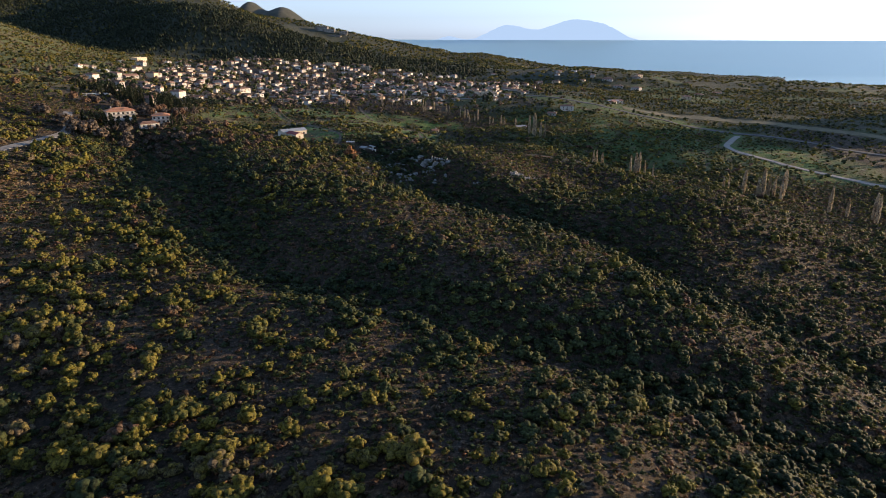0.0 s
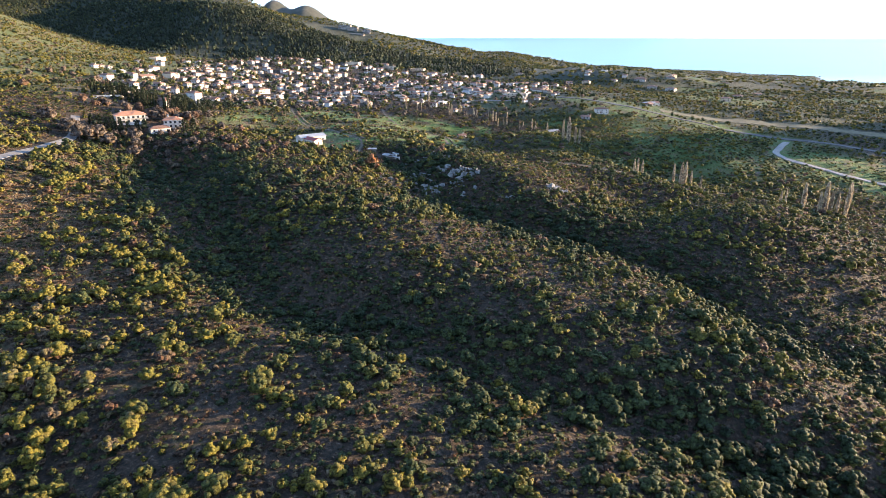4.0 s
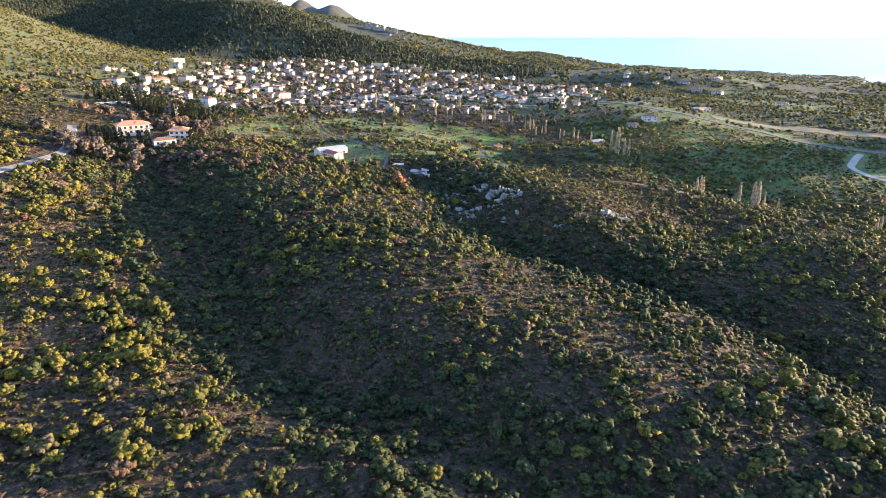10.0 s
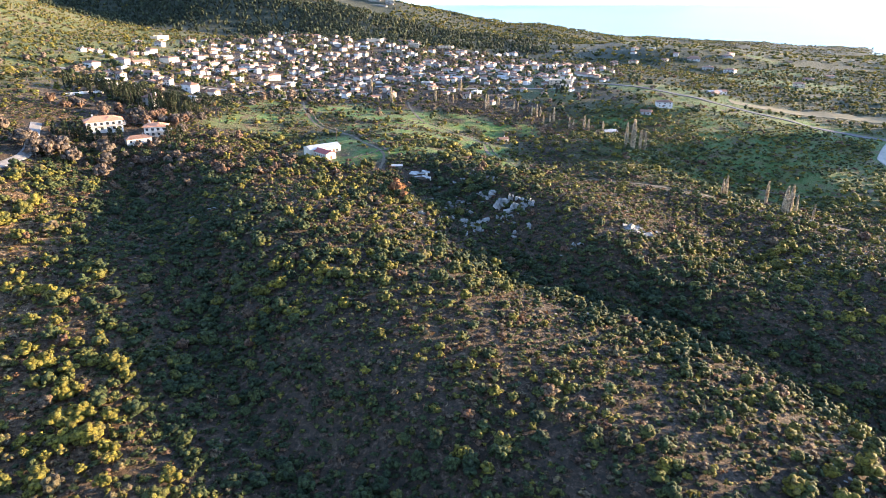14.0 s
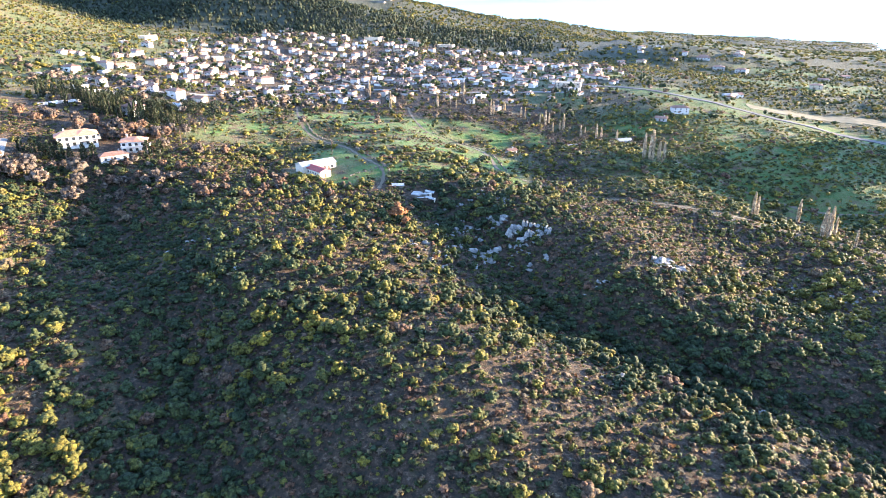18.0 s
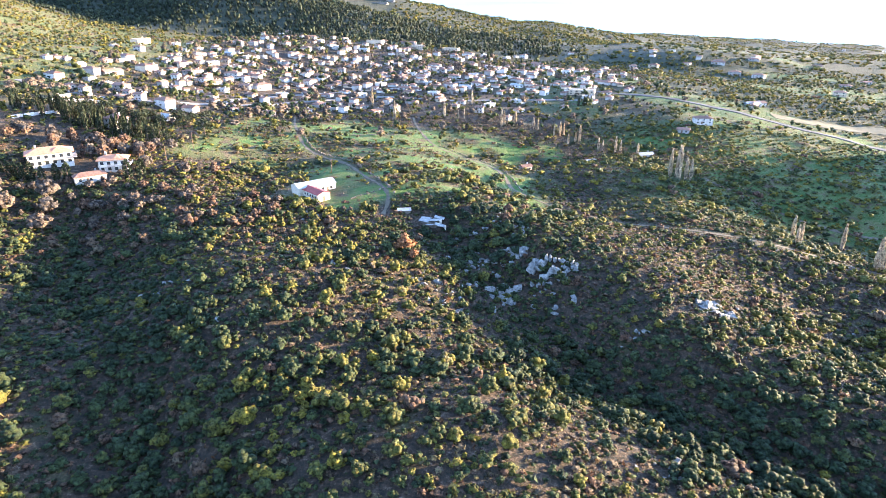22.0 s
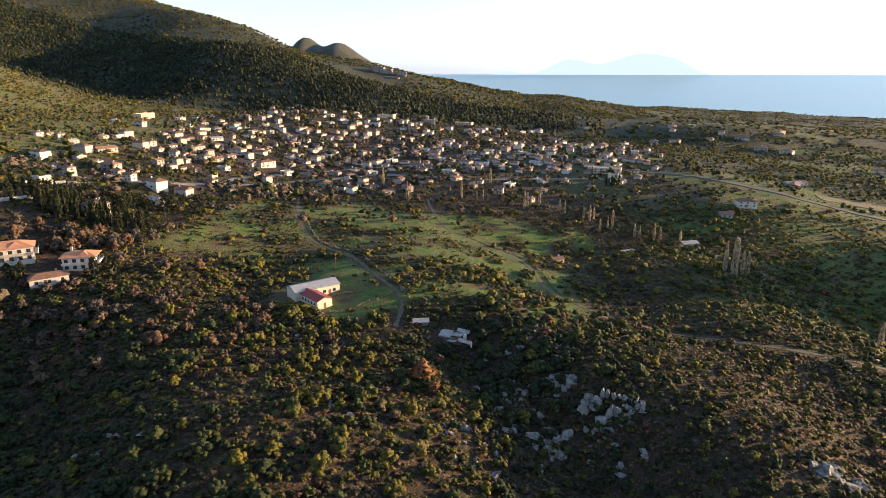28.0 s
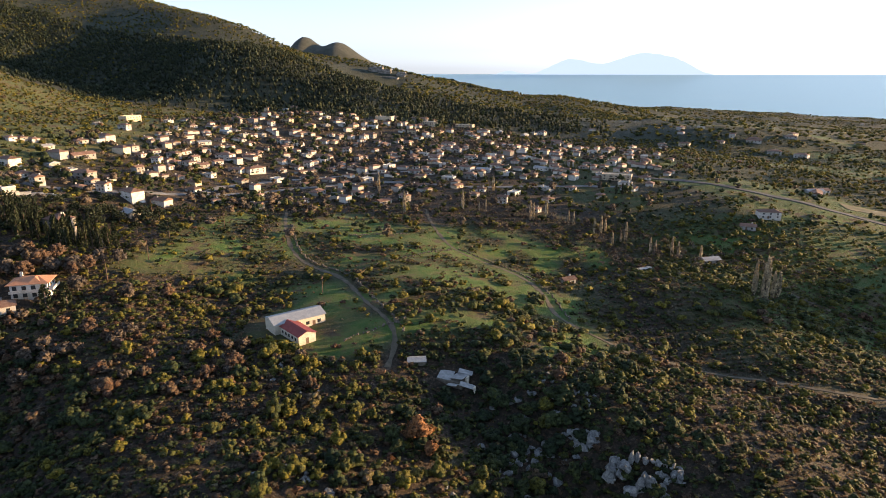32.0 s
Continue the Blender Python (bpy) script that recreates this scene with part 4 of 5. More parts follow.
# ---- houses ----
def hip_house(name, w, d, floors, hip, walls, roof, label, group, cat="house"):
    ob = thing(name, label, cat, group)
    h = 2.6 * floors
    part("wall", boxed(-w / 2, w / 2, -d / 2, d / 2, -3, h), walls, ob)
    if roof:
        part("roof", roof_shape(w, d, 0.26 * d + 0.3, h, hip), roof, ob)
        if hip == 0:
            bm = bmesh.new()
            for sx in (-w / 2 + 0.01, w / 2 - 0.01):
                bm.faces.new([bm.verts.new(c) for c in ((sx, -d / 2, h), (sx, d / 2, h), (sx, 0, h + 0.26 * d))])
            part("gable", bm, walls, ob)
    else:
        bm = boxed(-w / 2 - 0.15, w / 2 + 0.15, -d / 2 - 0.15, d / 2 + 0.15, h, h + 0.22)
        for q in ((-w / 2, w / 2, -d / 2, -d / 2 + 0.2), (-w / 2, w / 2, d / 2 - 0.2, d / 2), (-w / 2, -w / 2 + 0.2, -d / 2 + 0.21, d / 2 - 0.21), (w / 2 - 0.2, w / 2, -d / 2 + 0.21, d / 2 - 0.21)):
            box(bm, *q, h + 0.22, h + 0.9)
        part("roof", bm, walls, ob)
    part("chimney", boxed(w * 0.2, w * 0.2 + 0.6, 0.5, 1.1, h, h + 0.26 * d + 0.9), walls, ob)
    part("door", boxed(-0.5 - w * 0.1, 0.5 - w * 0.1, -d / 2 - 0.05, -d / 2 + 0.1, 0, 2.1), WOOD, ob)
    for f in range(floors):
        n_w = max(2, int(w / 3.4))
        for i in range(n_w):
            u = -w / 2 + w * (i + 0.5) / n_w
            if f or abs(u + w * 0.1) > 1.2:
                part("window", boxed(u - 0.5, u + 0.5, -d / 2 - 0.04, -d / 2 + 0.1, f * 2.6 + 0.8, f * 2.6 + 2.0), GLASS, ob)
        part("window", boxed(w / 2 - 0.1, w / 2 + 0.04, -0.5, 0.5, f * 2.6 + 0.8, f * 2.6 + 2.0), GLASS, ob)
    if floors > 1 and w > 8:
        bm = boxed(-w * 0.35, w * 0.35, -d / 2 - 1.3, -d / 2, 2.7, 2.85)
        part("balcony", box(bm, -w * 0.35, w * 0.35, -d / 2 - 1.3, -d / 2 - 1.22, 2.85, 3.6), walls, ob)
    return ob


G = "village houses"
TYPES = [
    (6, hip_house("house", 6, 5, 1, 1, PLASTER, TILES, "small low white house with a clay tile roof", G)),
    (6, hip_house("house", 6, 5, 2, 0, PLASTER, TILES, "narrow white two-storey house with a gabled tile roof", G)),
    (6.5, hip_house("house", 6.5, 5, 1, 0, OCHRE, TILES, "small ochre stone house with a gabled tile roof", G)),
    (7.5, hip_house("house", 7.5, 5.5, 1, 1, PLASTER, TILES, "white single-storey house with a hipped tile roof", G)),
    (8, hip_house("house", 8, 5.5, 2, 1, PLASTER, TILES, "white two-storey house with a hipped tile roof", G)),
    (8, hip_house("house", 8, 6, 1, 1, PLASTER, None, "white flat-roofed house with a parapet", G)),
    (9, hip_house("house", 9, 6, 1, 0, PLASTER, TILES, "low white house with a gabled tile roof", G)),
    (9.5, hip_house("house", 9.5, 6, 1, 0, PLASTER, SLATE, "low white house with a grey gabled roof", G)),
    (10, hip_house("house", 10, 6.5, 2, 1, OCHRE, TILES, "ochre two-storey house with a hipped tile roof", G)),
    (11, hip_house("house", 11, 6.5, 1, 1, PLASTER, TILES, "long low white house with a tile roof", G)),
    (12, hip_house("house", 12, 7, 2, 1, PLASTER, TILES, "large white two-storey house with a balcony", G)),
    (14, hip_house("house", 14, 7, 1, 0, PLASTER, TILES, "long low white house with a gabled tile roof", G)),
    (17, hip_house("house", 17, 8.5, 2, 1, OCHRE, None, "large ochre block with a flat roof", G)),
]
used = set()


def settle_house(k, a, b, turn):
    m = pose(a, b, float(height(a, b)) + 0.2, 0, 0, turn) @ Matrix.Diagonal((1.0, 1.0, 0.84, 1) if b < 660 else (1.12, 1.05, 0.84, 1))
    if k in used:
        return copy_thing(TYPES[k][1], m)
    used.add(k)
    TYPES[k][1].matrix_basis = m
    return TYPES[k][1]


rng = np.random.RandomState(7)
HOUSES = []
HOUSES += ((-231, 496, 9.2), (-278, 525, 9.8), (-222, 535, 12.2), (-277, 546, 6.8), (-258, 551, 5.8), (-232, 555, 16.3), (-217, 557, 12.8), (-294, 558, 7.1), (-250, 559, 5), (-259, 563, 6), (-197, 576, 9), (-273, 577, 16.2), (-319, 580, 14.4), (-174, 580, 9.7), (-263, 585, 6.3), (-287, 585, 7.4), (-303, 592, 8.7), (-219, 596, 8.8), (-252, 610, 8.4), (-249, 617, 5.7), (-317, 617, 15.4), (-307, 627, 16.5), (-334, 630, 12.8), (-258, 631, 6.9), (-359, 632, 7.7), (-196, 633, 5), (-357, 639, 6.7), (-157, 641, 12.9), (-352, 643, 6.7), (-259, 644, 6),)
HOUSES += ((-144, 646, 7.4), (-233, 647, 9.9), (-212, 649, 8.8), (-300, 659, 12.9), (-253, 661, 7.2), (-289, 663, 8.6), (-248, 668, 8.3), (-336, 669, 6.8), (-194, 670, 9.1), (-285, 675, 6.6), (-272, 677, 8.7), (-303, 677, 8.9), (-227, 679, 10.5), (-258, 679, 8.6), (-242, 682, 8.5), (-216, 686, 12.6), (-333, 694, 14.2), (-74, 699, 8.1), (187, 699, 16.9), (-276, 700, 11.3), (-294, 703, 9.2), (-203, 704, 9.7), (-238, 705, 8.9), (-59, 710, 11.4), (-249, 711, 13.5), (3, 715, 7.3), (-18, 715, 8.4), (19, 715, 8.4), (-310, 716, 9.6), (11, 721, 7.4),)
HOUSES += ((-30, 726, 8.5), (-103, 730, 13), (-84, 731, 6.5), (-49, 739, 8.8), (-292, 741, 8.6), (16, 745, 7.8), (-282, 746, 8.6), (-351, 749, 9.1), (-375, 750, 10.7), (-3, 752, 9), (32, 758, 5), (8, 759, 8), (-303, 760, 15.3), (-82, 764, 8.1), (-278, 768, 7.6), (-203, 771, 8.5), (23, 772, 8.2), (-190, 777, 9.8), (57, 778, 7.2), (-69, 788, 9.6), (-226, 788, 8.9), (-329, 792, 8.2), (-60, 796, 8.5), (-3, 800, 8.6), (-10, 802, 7.4), (-95, 804, 8.7), (-289, 805, 10.8), (-221, 806, 10.4), (-176, 807, 9), (-381, 808, 20.3),)
HOUSES += ((54, 808, 10.1), (-239, 808, 9.2), (-135, 809, 7.6), (-106, 816, 8.9), (-127, 818, 9), (94, 820, 9.1), (-44, 821, 8.9), (-309, 821, 8.4), (-262, 821, 8.2), (-286, 823, 8.3), (104, 823, 6.6), (-355, 828, 8.7), (-28, 829, 9), (-205, 832, 8.1), (-196, 838, 6.8), (-175, 840, 8.1), (-275, 842, 8.5), (-133, 842, 9.3), (-260, 845, 9.8), (-78, 847, 8), (-15, 850, 8), (52, 850, 8.1), (-347, 851, 10.5), (-150, 854, 10.9), (-240, 860, 10), (-128, 862, 9.6), (-57, 862, 8.2), (-300, 864, 10.3), (-101, 865, 11), (-197, 865, 8.5),)
HOUSES += ((-175, 866, 8.4), (-159, 868, 8.4), (-207, 869, 8.5), (-289, 873, 10.4), (-344, 873, 9.2), (-88, 875, 13.9), (-271, 877, 8.9), (-175, 880, 7.2), (-41, 886, 9.9), (-169, 889, 8.7), (-235, 891, 10.4), (-261, 899, 12.1), (-122, 902, 10.2), (78, 905, 11.8), (-223, 909, 7.6), (47, 912, 8.9), (-27, 912, 11.8), (-112, 915, 10.4), (26, 916, 14.9), (-187, 924, 7.7), (-196, 924, 9.2), (105, 925, 9.2), (-209, 926, 10.8), (-143, 927, 9.1), (-131, 928, 12.1), (281, 928, 13.3), (-48, 933, 9.1), (-177, 934, 9.3), (-6, 940, 9.2), (258, 940, 16.7),)
HOUSES += ((143, 946, 9.6), (-233, 949, 8), (-103, 951, 9.4), (-69, 957, 11), (169, 959, 9.9), (211, 972, 5.1), (32, 976, 14.6), (252, 983, 15.7), (-55, 987, 13.1), (-118, 994, 19.9), (-174, 995, 20.1), (232, 995, 5), (-36, 999, 13.3), (-6, 1001, 13.4), (-164, 1003, 10.1), (-78, 1010, 20.2), (306, 1014, 11.2), (180, 1015, 7.1), (6, 1020, 10.3), (-141, 1021, 8.6), (392, 1027, 9.8), (17, 1028, 10.4), (-130, 1028, 8.7), (-332, 1039, 9.3), (212, 1045, 11.1), (-315, 1047, 11.2), (-307, 1061, 11.3), (83, 1067, 11),)
for a, b, wide in HOUSES:
    wide *= 0.85
    near = [k for k, q in enumerate(TYPES) if abs(q[0] - wide) < 2.2] or [int(np.argmin([abs(q[0] - wide) for q in TYPES]))]
    settle_house(near[rng.randint(len(near))], a, b, rng.choice((-25, 65, -25, 155)) + rng.uniform(-18, 18))
PLAIN_HOUSES = [(254, 989, 9), (261, 949, 11), (193, 710, 14), (357, 888, 11), (308, 803, 10), (398, 923, 9), (311, 1021, 10), (285, 935, 9), (144, 956, 8), (212, 971, 7), (121, 617, 12), (51, 716, 16), (188, 1046, 8), (1002, 2135, 8)]
for a, b, wide in PLAIN_HOUSES:
    settle_house(int(np.argmin([abs(q[0] - wide) for q in TYPES])), a, b, rng.uniform(-35, 35))
x, y, _ = sown(-330, 110, 620, 980, 14.0, 79, lambda a, b: np.clip(village(a, b) * 1.1 - 0.25, 0, 0.55))
fill = 0
for a, b in zip(x, y):
    if fill < 104 and (a * 13 + b * 7) % 3 < 2 and all((a - c) ** 2 + (b - d) ** 2 > 85 for c, d, _ in HOUSES):
        fill += 1
        settle_house(int(rng.choice((0, 0, 2, 3, 5, 6, 1))), a, b, rng.choice((-25, 65, 155)) + rng.uniform(-18, 18))

# the small far houses that fill the gaps, too many to count
x, y, _ = sown(-320, 110, 720, 985, 11.0, 83, lambda a, b: np.clip(village(a, b) * 1.2 - 0.3, 0, 0.22))
bm_w, bm_r = bmesh.new(), bmesh.new()
for a, b in zip(x, y):
    if all((a - c) ** 2 + (b - d) ** 2 > 60 for c, d, _ in HOUSES):
        w, d, h = rng.uniform(5, 9), rng.uniform(4, 5.5), rng.choice((2.0, 2.0, 3.6))
        m = pose(a, b, float(height(a, b)), 0, 0, rng.choice((-25, 65)) + rng.uniform(-18, 18))
        for into, piece in ((bm_w, boxed(-w / 2, w / 2, -d / 2, d / 2, -3, h)), (bm_r, roof_shape(w, d, 1.3, h, 1))):
            piece.transform(m)
            me = bpy.data.meshes.new("piece")
            piece.to_mesh(me)
            piece.free()
            into.from_mesh(me)
            bpy.data.meshes.remove(me)
cluster = tagged(new("distant_houses"), "crowded low white houses with clay roofs, far off", "houses", kind="stuff")
part("wall", bm_w, PLASTER, cluster)
part("roof", bm_r, TILES, cluster)

# ---- farm shed ----
SHEET = grained("grey_sheet_roof", (0.26, 0.27, 0.28), (0.36, 0.37, 0.37), 0.5, 0.5, 0.15)
RED = grained("red_sheet_roof", (0.16, 0.03, 0.026), (0.24, 0.05, 0.04), 0.6, 0.6, 0.15)
CREAM = grained("cream_plaster", (0.48, 0.42, 0.32), (0.6, 0.54, 0.43), 0.4, 0.85, 0.15)


def gabled(w, d, h, rise, z0=-1.5):
    """A closed gabled body along x."""
    bm = bmesh.new()
    ends = [[bm.verts.new((sx, *c)) for c in ((-d / 2, z0), (d / 2, z0), (d / 2, h), (0, h + rise), (-d / 2, h))] for sx in (-w / 2, w / 2)]
    bm.faces.new(ends[0])
    bm.faces.new(ends[1][::-1])
    for i in range(5):
        bm.faces.new((ends[0][i], ends[1][i], ends[1][(i + 1) % 5], ends[0][(i + 1) % 5]))
    bmesh.ops.recalc_face_normals(bm, faces=bm.faces)
    return bm


def slab_roof(w, d, h, rise, side, over=0.35, thick=0.14):
    """One pitch of a roof along x."""
    bm = bmesh.new()
    lo, hi = Vector((0, side * (d / 2 + over), h - rise * over / (d / 2))), Vector((0, 0, h + rise))
    vs = []
    for sx in (-w / 2 - over, w / 2 + over):
        for dz in (0.02, thick):
            vs += [bm.verts.new((sx, lo.y, lo.z + dz)), bm.verts.new((sx, hi.y + 0.0, hi.z + dz))]
    for f in ((0, 1, 3, 2), (4, 6, 7, 5), (0, 4, 5, 1), (2, 3, 7, 6), (0, 2, 6, 4), (1, 5, 7, 3)):
        bm.faces.new([vs[i] for i in f])
    bmesh.ops.recalc_face_normals(bm, faces=bm.faces)
    return bm


shed = thing("farm_shed", "cream farm shed with a grey sheet roof and a red-roofed wing", "shed")
sz = float(height(-104, 434))
shed.matrix_basis = pose(-104.8, 432, sz, 0, 0, 40)
part("wall", gabled(17.5, 8.4, 3.6, 1.3), CREAM, shed)
part("roof", slab_roof(17.5, 8.4, 3.6, 1.3, -1), SHEET, shed, "grey sheet-metal roof pitch")
part("roof", slab_roof(17.5, 8.4, 3.6, 1.3, 1), SHEET, shed, "grey sheet-metal roof pitch")
for u in (2.5, 6.5):
    part("window", boxed(u - 0.6, u + 0.6, -4.25, -4.1, 1.2, 2.3), GLASS, shed)
part("window", boxed(8.65, 8.8, -1.9, -1.1, 1.2, 2.2), GLASS, shed)
part("door", boxed(4.2, 5.2, -4.26, -4.1, 0, 2.2), WOOD, shed)
wing = part("wing", gabled(12, 6, 3.0, 1.1), CREAM, shed)
wing.matrix_basis = pose(-3.2, -9.4, 0, 0, 0, -83)
for sd in (-1, 1):
    part("roof", slab_roof(12, 6, 3.0, 1.1, sd), RED, wing, "red sheet-metal roof pitch")
for u in (-4, -2, 0, 2, 4):
    part("window", boxed(u - 0.45, u + 0.45, -3.05, -2.9, 1.1, 2.1), GLASS, wing)
part("door", boxed(5.9, 6.05, -0.5, 0.5, 0, 2.0), WOOD, wing)

# ---- villas among the bare trees ----
ORANGE = grained("orange_roof_tiles", (0.36, 0.17, 0.09), (0.48, 0.25, 0.14), 0.9, 0.8, 0.5)


def villa(label, a, b, turn, w, d, floors, arches):
    ob = thing("villa", label, "villa", "villas among the trees")
    ob.matrix_basis = pose(a, b, float(height(a, b)), 0, 0, turn)
    ob.matrix_basis = ob.matrix_basis @ Matrix.Diagonal((1, 1, 0.84, 1))
    h = 3.0 * floors
    part("wall", boxed(-w / 2, w / 2, -d / 2, d / 2, -3, h), PLASTER, ob)
    part("roof", roof_shape(w, d, 0.24 * d + 0.6, h, 1, 0.9), ORANGE, ob)
    cross = part("dormer_roof", roof_shape(d * 0.6, w * 0.28, 2.0, h + 0.3, 0.8, 0.3), ORANGE, ob)
    cross.matrix_basis = pose(w * 0.18, -d * 0.18, 0, 0, 0, 90)
    part("chimney", boxed(-w * 0.3, -w * 0.3 + 0.8, 0.5, 1.3, h, h + 3.6), PLASTER, ob)
    for f in range(floors):
        for i in range(arches):
            u = -w / 2 + w * (i + 0.5) / arches
            win = part("window", boxed(u - 0.65, u + 0.65, -d / 2 - 0.05, -d / 2 + 0.1, 3 * f + 0.7, 3 * f + 2.3), GLASS, ob)
            part("sill", boxed(u - 0.8, u + 0.8, -d / 2 - 0.18, -d / 2, 3 * f + 0.55, 3 * f + 0.68), PLASTER, win)
        for i in range(3):
            u = -d / 2 + d * (i + 0.5) / 3
            part("window", boxed(w / 2 - 0.1, w / 2 + 0.05, u - 0.6, u + 0.6, 3 * f + 0.7, 3 * f + 2.3), GLASS, ob)
        if f:
            bm = boxed(w / 2, w / 2 + 1.6, -d / 2, d / 2, 3 * f - 0.15, 3 * f)
            part("balcony", box(bm, w / 2 + 1.5, w / 2 + 1.6, -d / 2, d / 2, 3 * f, 3 * f + 0.9), PLASTER, ob)
            bm = boxed(-w / 2, w / 2, -d / 2 - 1.4, -d / 2, 3 * f - 0.15, 3 * f)
            part("balcony", box(bm, -w / 2, w / 2, -d / 2 - 1.4, -d / 2 - 1.3, 3 * f, 3 * f + 0.9), PLASTER, ob)
    return ob


villa("large white villa with an orange hipped tile roof", -219, 425, 36, 17, 9, 2, 6)
villa("white villa with a terracotta roof and balconies", -193, 429, 20, 11, 7, 2, 4)
low = hip_house("outbuilding", 12, 5, 1, 1, PLASTER, TILES, "low outbuilding with a long red tile roof", "", "outbuilding")
low.matrix_basis = pose(-195, 413.5, float(height(-195, 413.5)), 0, 0, 42)
v3 = hip_house("house", 10, 9, 3, 1, PLASTER, TILES, "white three-storey house above the cypress row", "houses on the hillside")
v3.matrix_basis = pose(-226, 490, float(height(-226, 490)), 0, 0, -20) @ Matrix.Diagonal((0.95, 0.9, 0.85, 1))

# ---- ruined hut ----
CONCRETE = grained("weathered_concrete", (0.2, 0.2, 0.19), (0.4, 0.39, 0.37), 0.7, 0.9, 0.4)
ruin = thing("ruined_hut", "low grey roofless stone hut among bushes", "ruin")
ruin.matrix_basis = pose(-50.5, 408.5, float(height(-50.5, 408.5)), 0, 0, -18)
part("wall", boxed(-4.6, 3.6, -2.6, 2.2, -1, 0.9), WALLSTONE, ruin)
for i, (a, b, w, d, z, t) in enumerate(((-2.6, 0.2, 4.2, 5.0, 1.3, 7), (1.5, 0.6, 4.0, 4.6, 1.45, -8), (2.4, 3.2, 4.2, 2.2, 1.7, 10), (5.0, -2.4, 4.4, 2.0, 0.7, 14), (1.0, -3.8, 3.2, 1.6, 0.8, -9), (-4.6, 3.0, 2.6, 1.8, 1.0, 16))):
    sl = part("roof_slab", boxed(-w / 2, w / 2, -d / 2, d / 2, -0.16, 0.0), CONCRETE, ruin, "weathered grey roof slab")
    sl.matrix_basis = pose(a, b, z, t * 0.6, t, t)
part("pier", boxed(3.7, 4.2, -0.4, 1.4, -1, 1.7), CREAM, ruin, "pale rendered pier")
part("pier", boxed(7.2, 7.6, -3.2, -2.4, -1, 0.9), CREAM, ruin, "pale rendered pier")
roofy = thing("shelter", "low grey shelter beside the track", "shelter")
roofy.matrix_basis = pose(-62, 413, float(height(-62, 413)), 0, 0, 10)
part("wall", gabled(5, 3.4, 0.9, 0.5), WALLSTONE, roofy)
for sd in (-1, 1):
    part("roof", slab_roof(5, 3.4, 0.9, 0.5, sd), SLATE, roofy)


# ---- poles, garden walls and small buildings below the village ----
def utility_pole(a, b, tall):
    ob = thing("utility_pole", "weathered wooden utility pole with a crossarm", "pole", "utility poles")
    ob.matrix_basis = pose(a, b, float(height(a, b)), 0, 0, a)
    bm = bmesh.new()
    bmesh.ops.create_cone(bm, segments=8, radius1=0.16, radius2=0.1, depth=tall, matrix=Matrix.Translation((0, 0, tall / 2 - 0.3)))
    part("pole", bm, WOOD, ob)
    part("crossarm", boxed(-0.9, 0.9, 0.1, 0.22, tall - 1.1, tall - 0.95), WOOD, ob)
    for u in (-0.75, 0, 0.75):
        bm = bmesh.new()
        bmesh.ops.create_cone(bm, segments=6, radius1=0.07, radius2=0.04, depth=0.2, matrix=Matrix.Translation((u, 0.16, tall - 0.85)))
        part("insulator", bm, GLASS, ob)


for a, b, tall in ((-178, 446, 9), (-104, 462, 7), (-176, 470, 9), (-168, 523, 8), (-214, 541, 8), (-150, 590, 8)):
    utility_pole(a, b, tall)


def garden_wall(label, points, high):
    """A rendered wall that steps down the slope, length by length."""
    ob = thing("garden_wall", label, "wall", "garden walls")
    line = course(points, 4.0)
    for p, q in zip(line, line[1:]):
        d = q - p
        z = min(float(height(p.x, p.y)), float(height(q.x, q.y)))
        bm = boxed(0, d.length, -0.2, 0.2, -1.0, high)
        box(bm, 0, d.length, -0.28, 0.28, high, high + 0.12)
        panel = part("wall_length", bm, PLASTER, ob)
        panel.matrix_basis = pose(p.x, p.y, z + 0.2, 0, 0, math.degrees(math.atan2(d.y, d.x)))


garden_wall("long white garden wall below the hillside houses", ((-281, 508), (-270, 524), (-254, 531)), 1.8)
garden_wall("white retaining wall beside the hillside lane", ((-266, 467), (-262, 478), (-257, 492)), 1.4)
garden_wall("low white wall in front of the houses", ((-196, 585), (-180, 592), (-166, 604)), 1.2)
for a, b, w, d, turn, text, rf in ((-7, 508, 6, 4, 30, "small white hut beside the hedged track", TILES), (69, 555, 9, 5, 20, "low farm building with a grey roof by the stream", SLATE), (32, 533, 8, 2.4, 25, "low white cistern in the field", None), (104, 601, 8, 5, -20, "low white farm building on the plain", TILES), (189, 706, 12, 6, 10, "long white farm building in a field", SLATE)):
    hut = hip_house("outbuilding", w, d, 1, 0, PLASTER, rf, text, "farm outbuildings", "outbuilding")
    hut.matrix_basis = pose(a, b, float(height(a, b)) - 0.4, 0, 0, turn) @ Matrix.Diagonal((1, 1, 0.45 if rf is None else 0.85, 1))


# ---- rocks ----
def boulder(seed):
    """A cracked limestone block: flat faces cut by random planes, then weathered."""
    rng = np.random.RandomState(seed)
    bm = bmesh.new()
    bmesh.ops.create_icosphere(bm, subdivisions=3, radius=1)
    planes = [Vector(rng.normal(size=3)).normalized() for _ in range(9)]
    cuts = rng.uniform(0.35, 0.8, 9)
    off = Vector((seed * 3.7, seed * 1.3, seed * 2.1))
    for v in bm.verts:
        for q, c in zip(planes, cuts):
            over = v.co.dot(q) - c
            if over > 0:
                v.co -= q * over
        v.co *= 1 + 0.2 * noise.fractal(v.co * 2.2 + off, 0.9, 2.1, 4)
    me = bpy.data.meshes.new("rock")
    bm.to_mesh(me)
    bm.free()
    me.materials.append(ROCK)
    return me


STONES = [boulder(s) for s in range(8)]


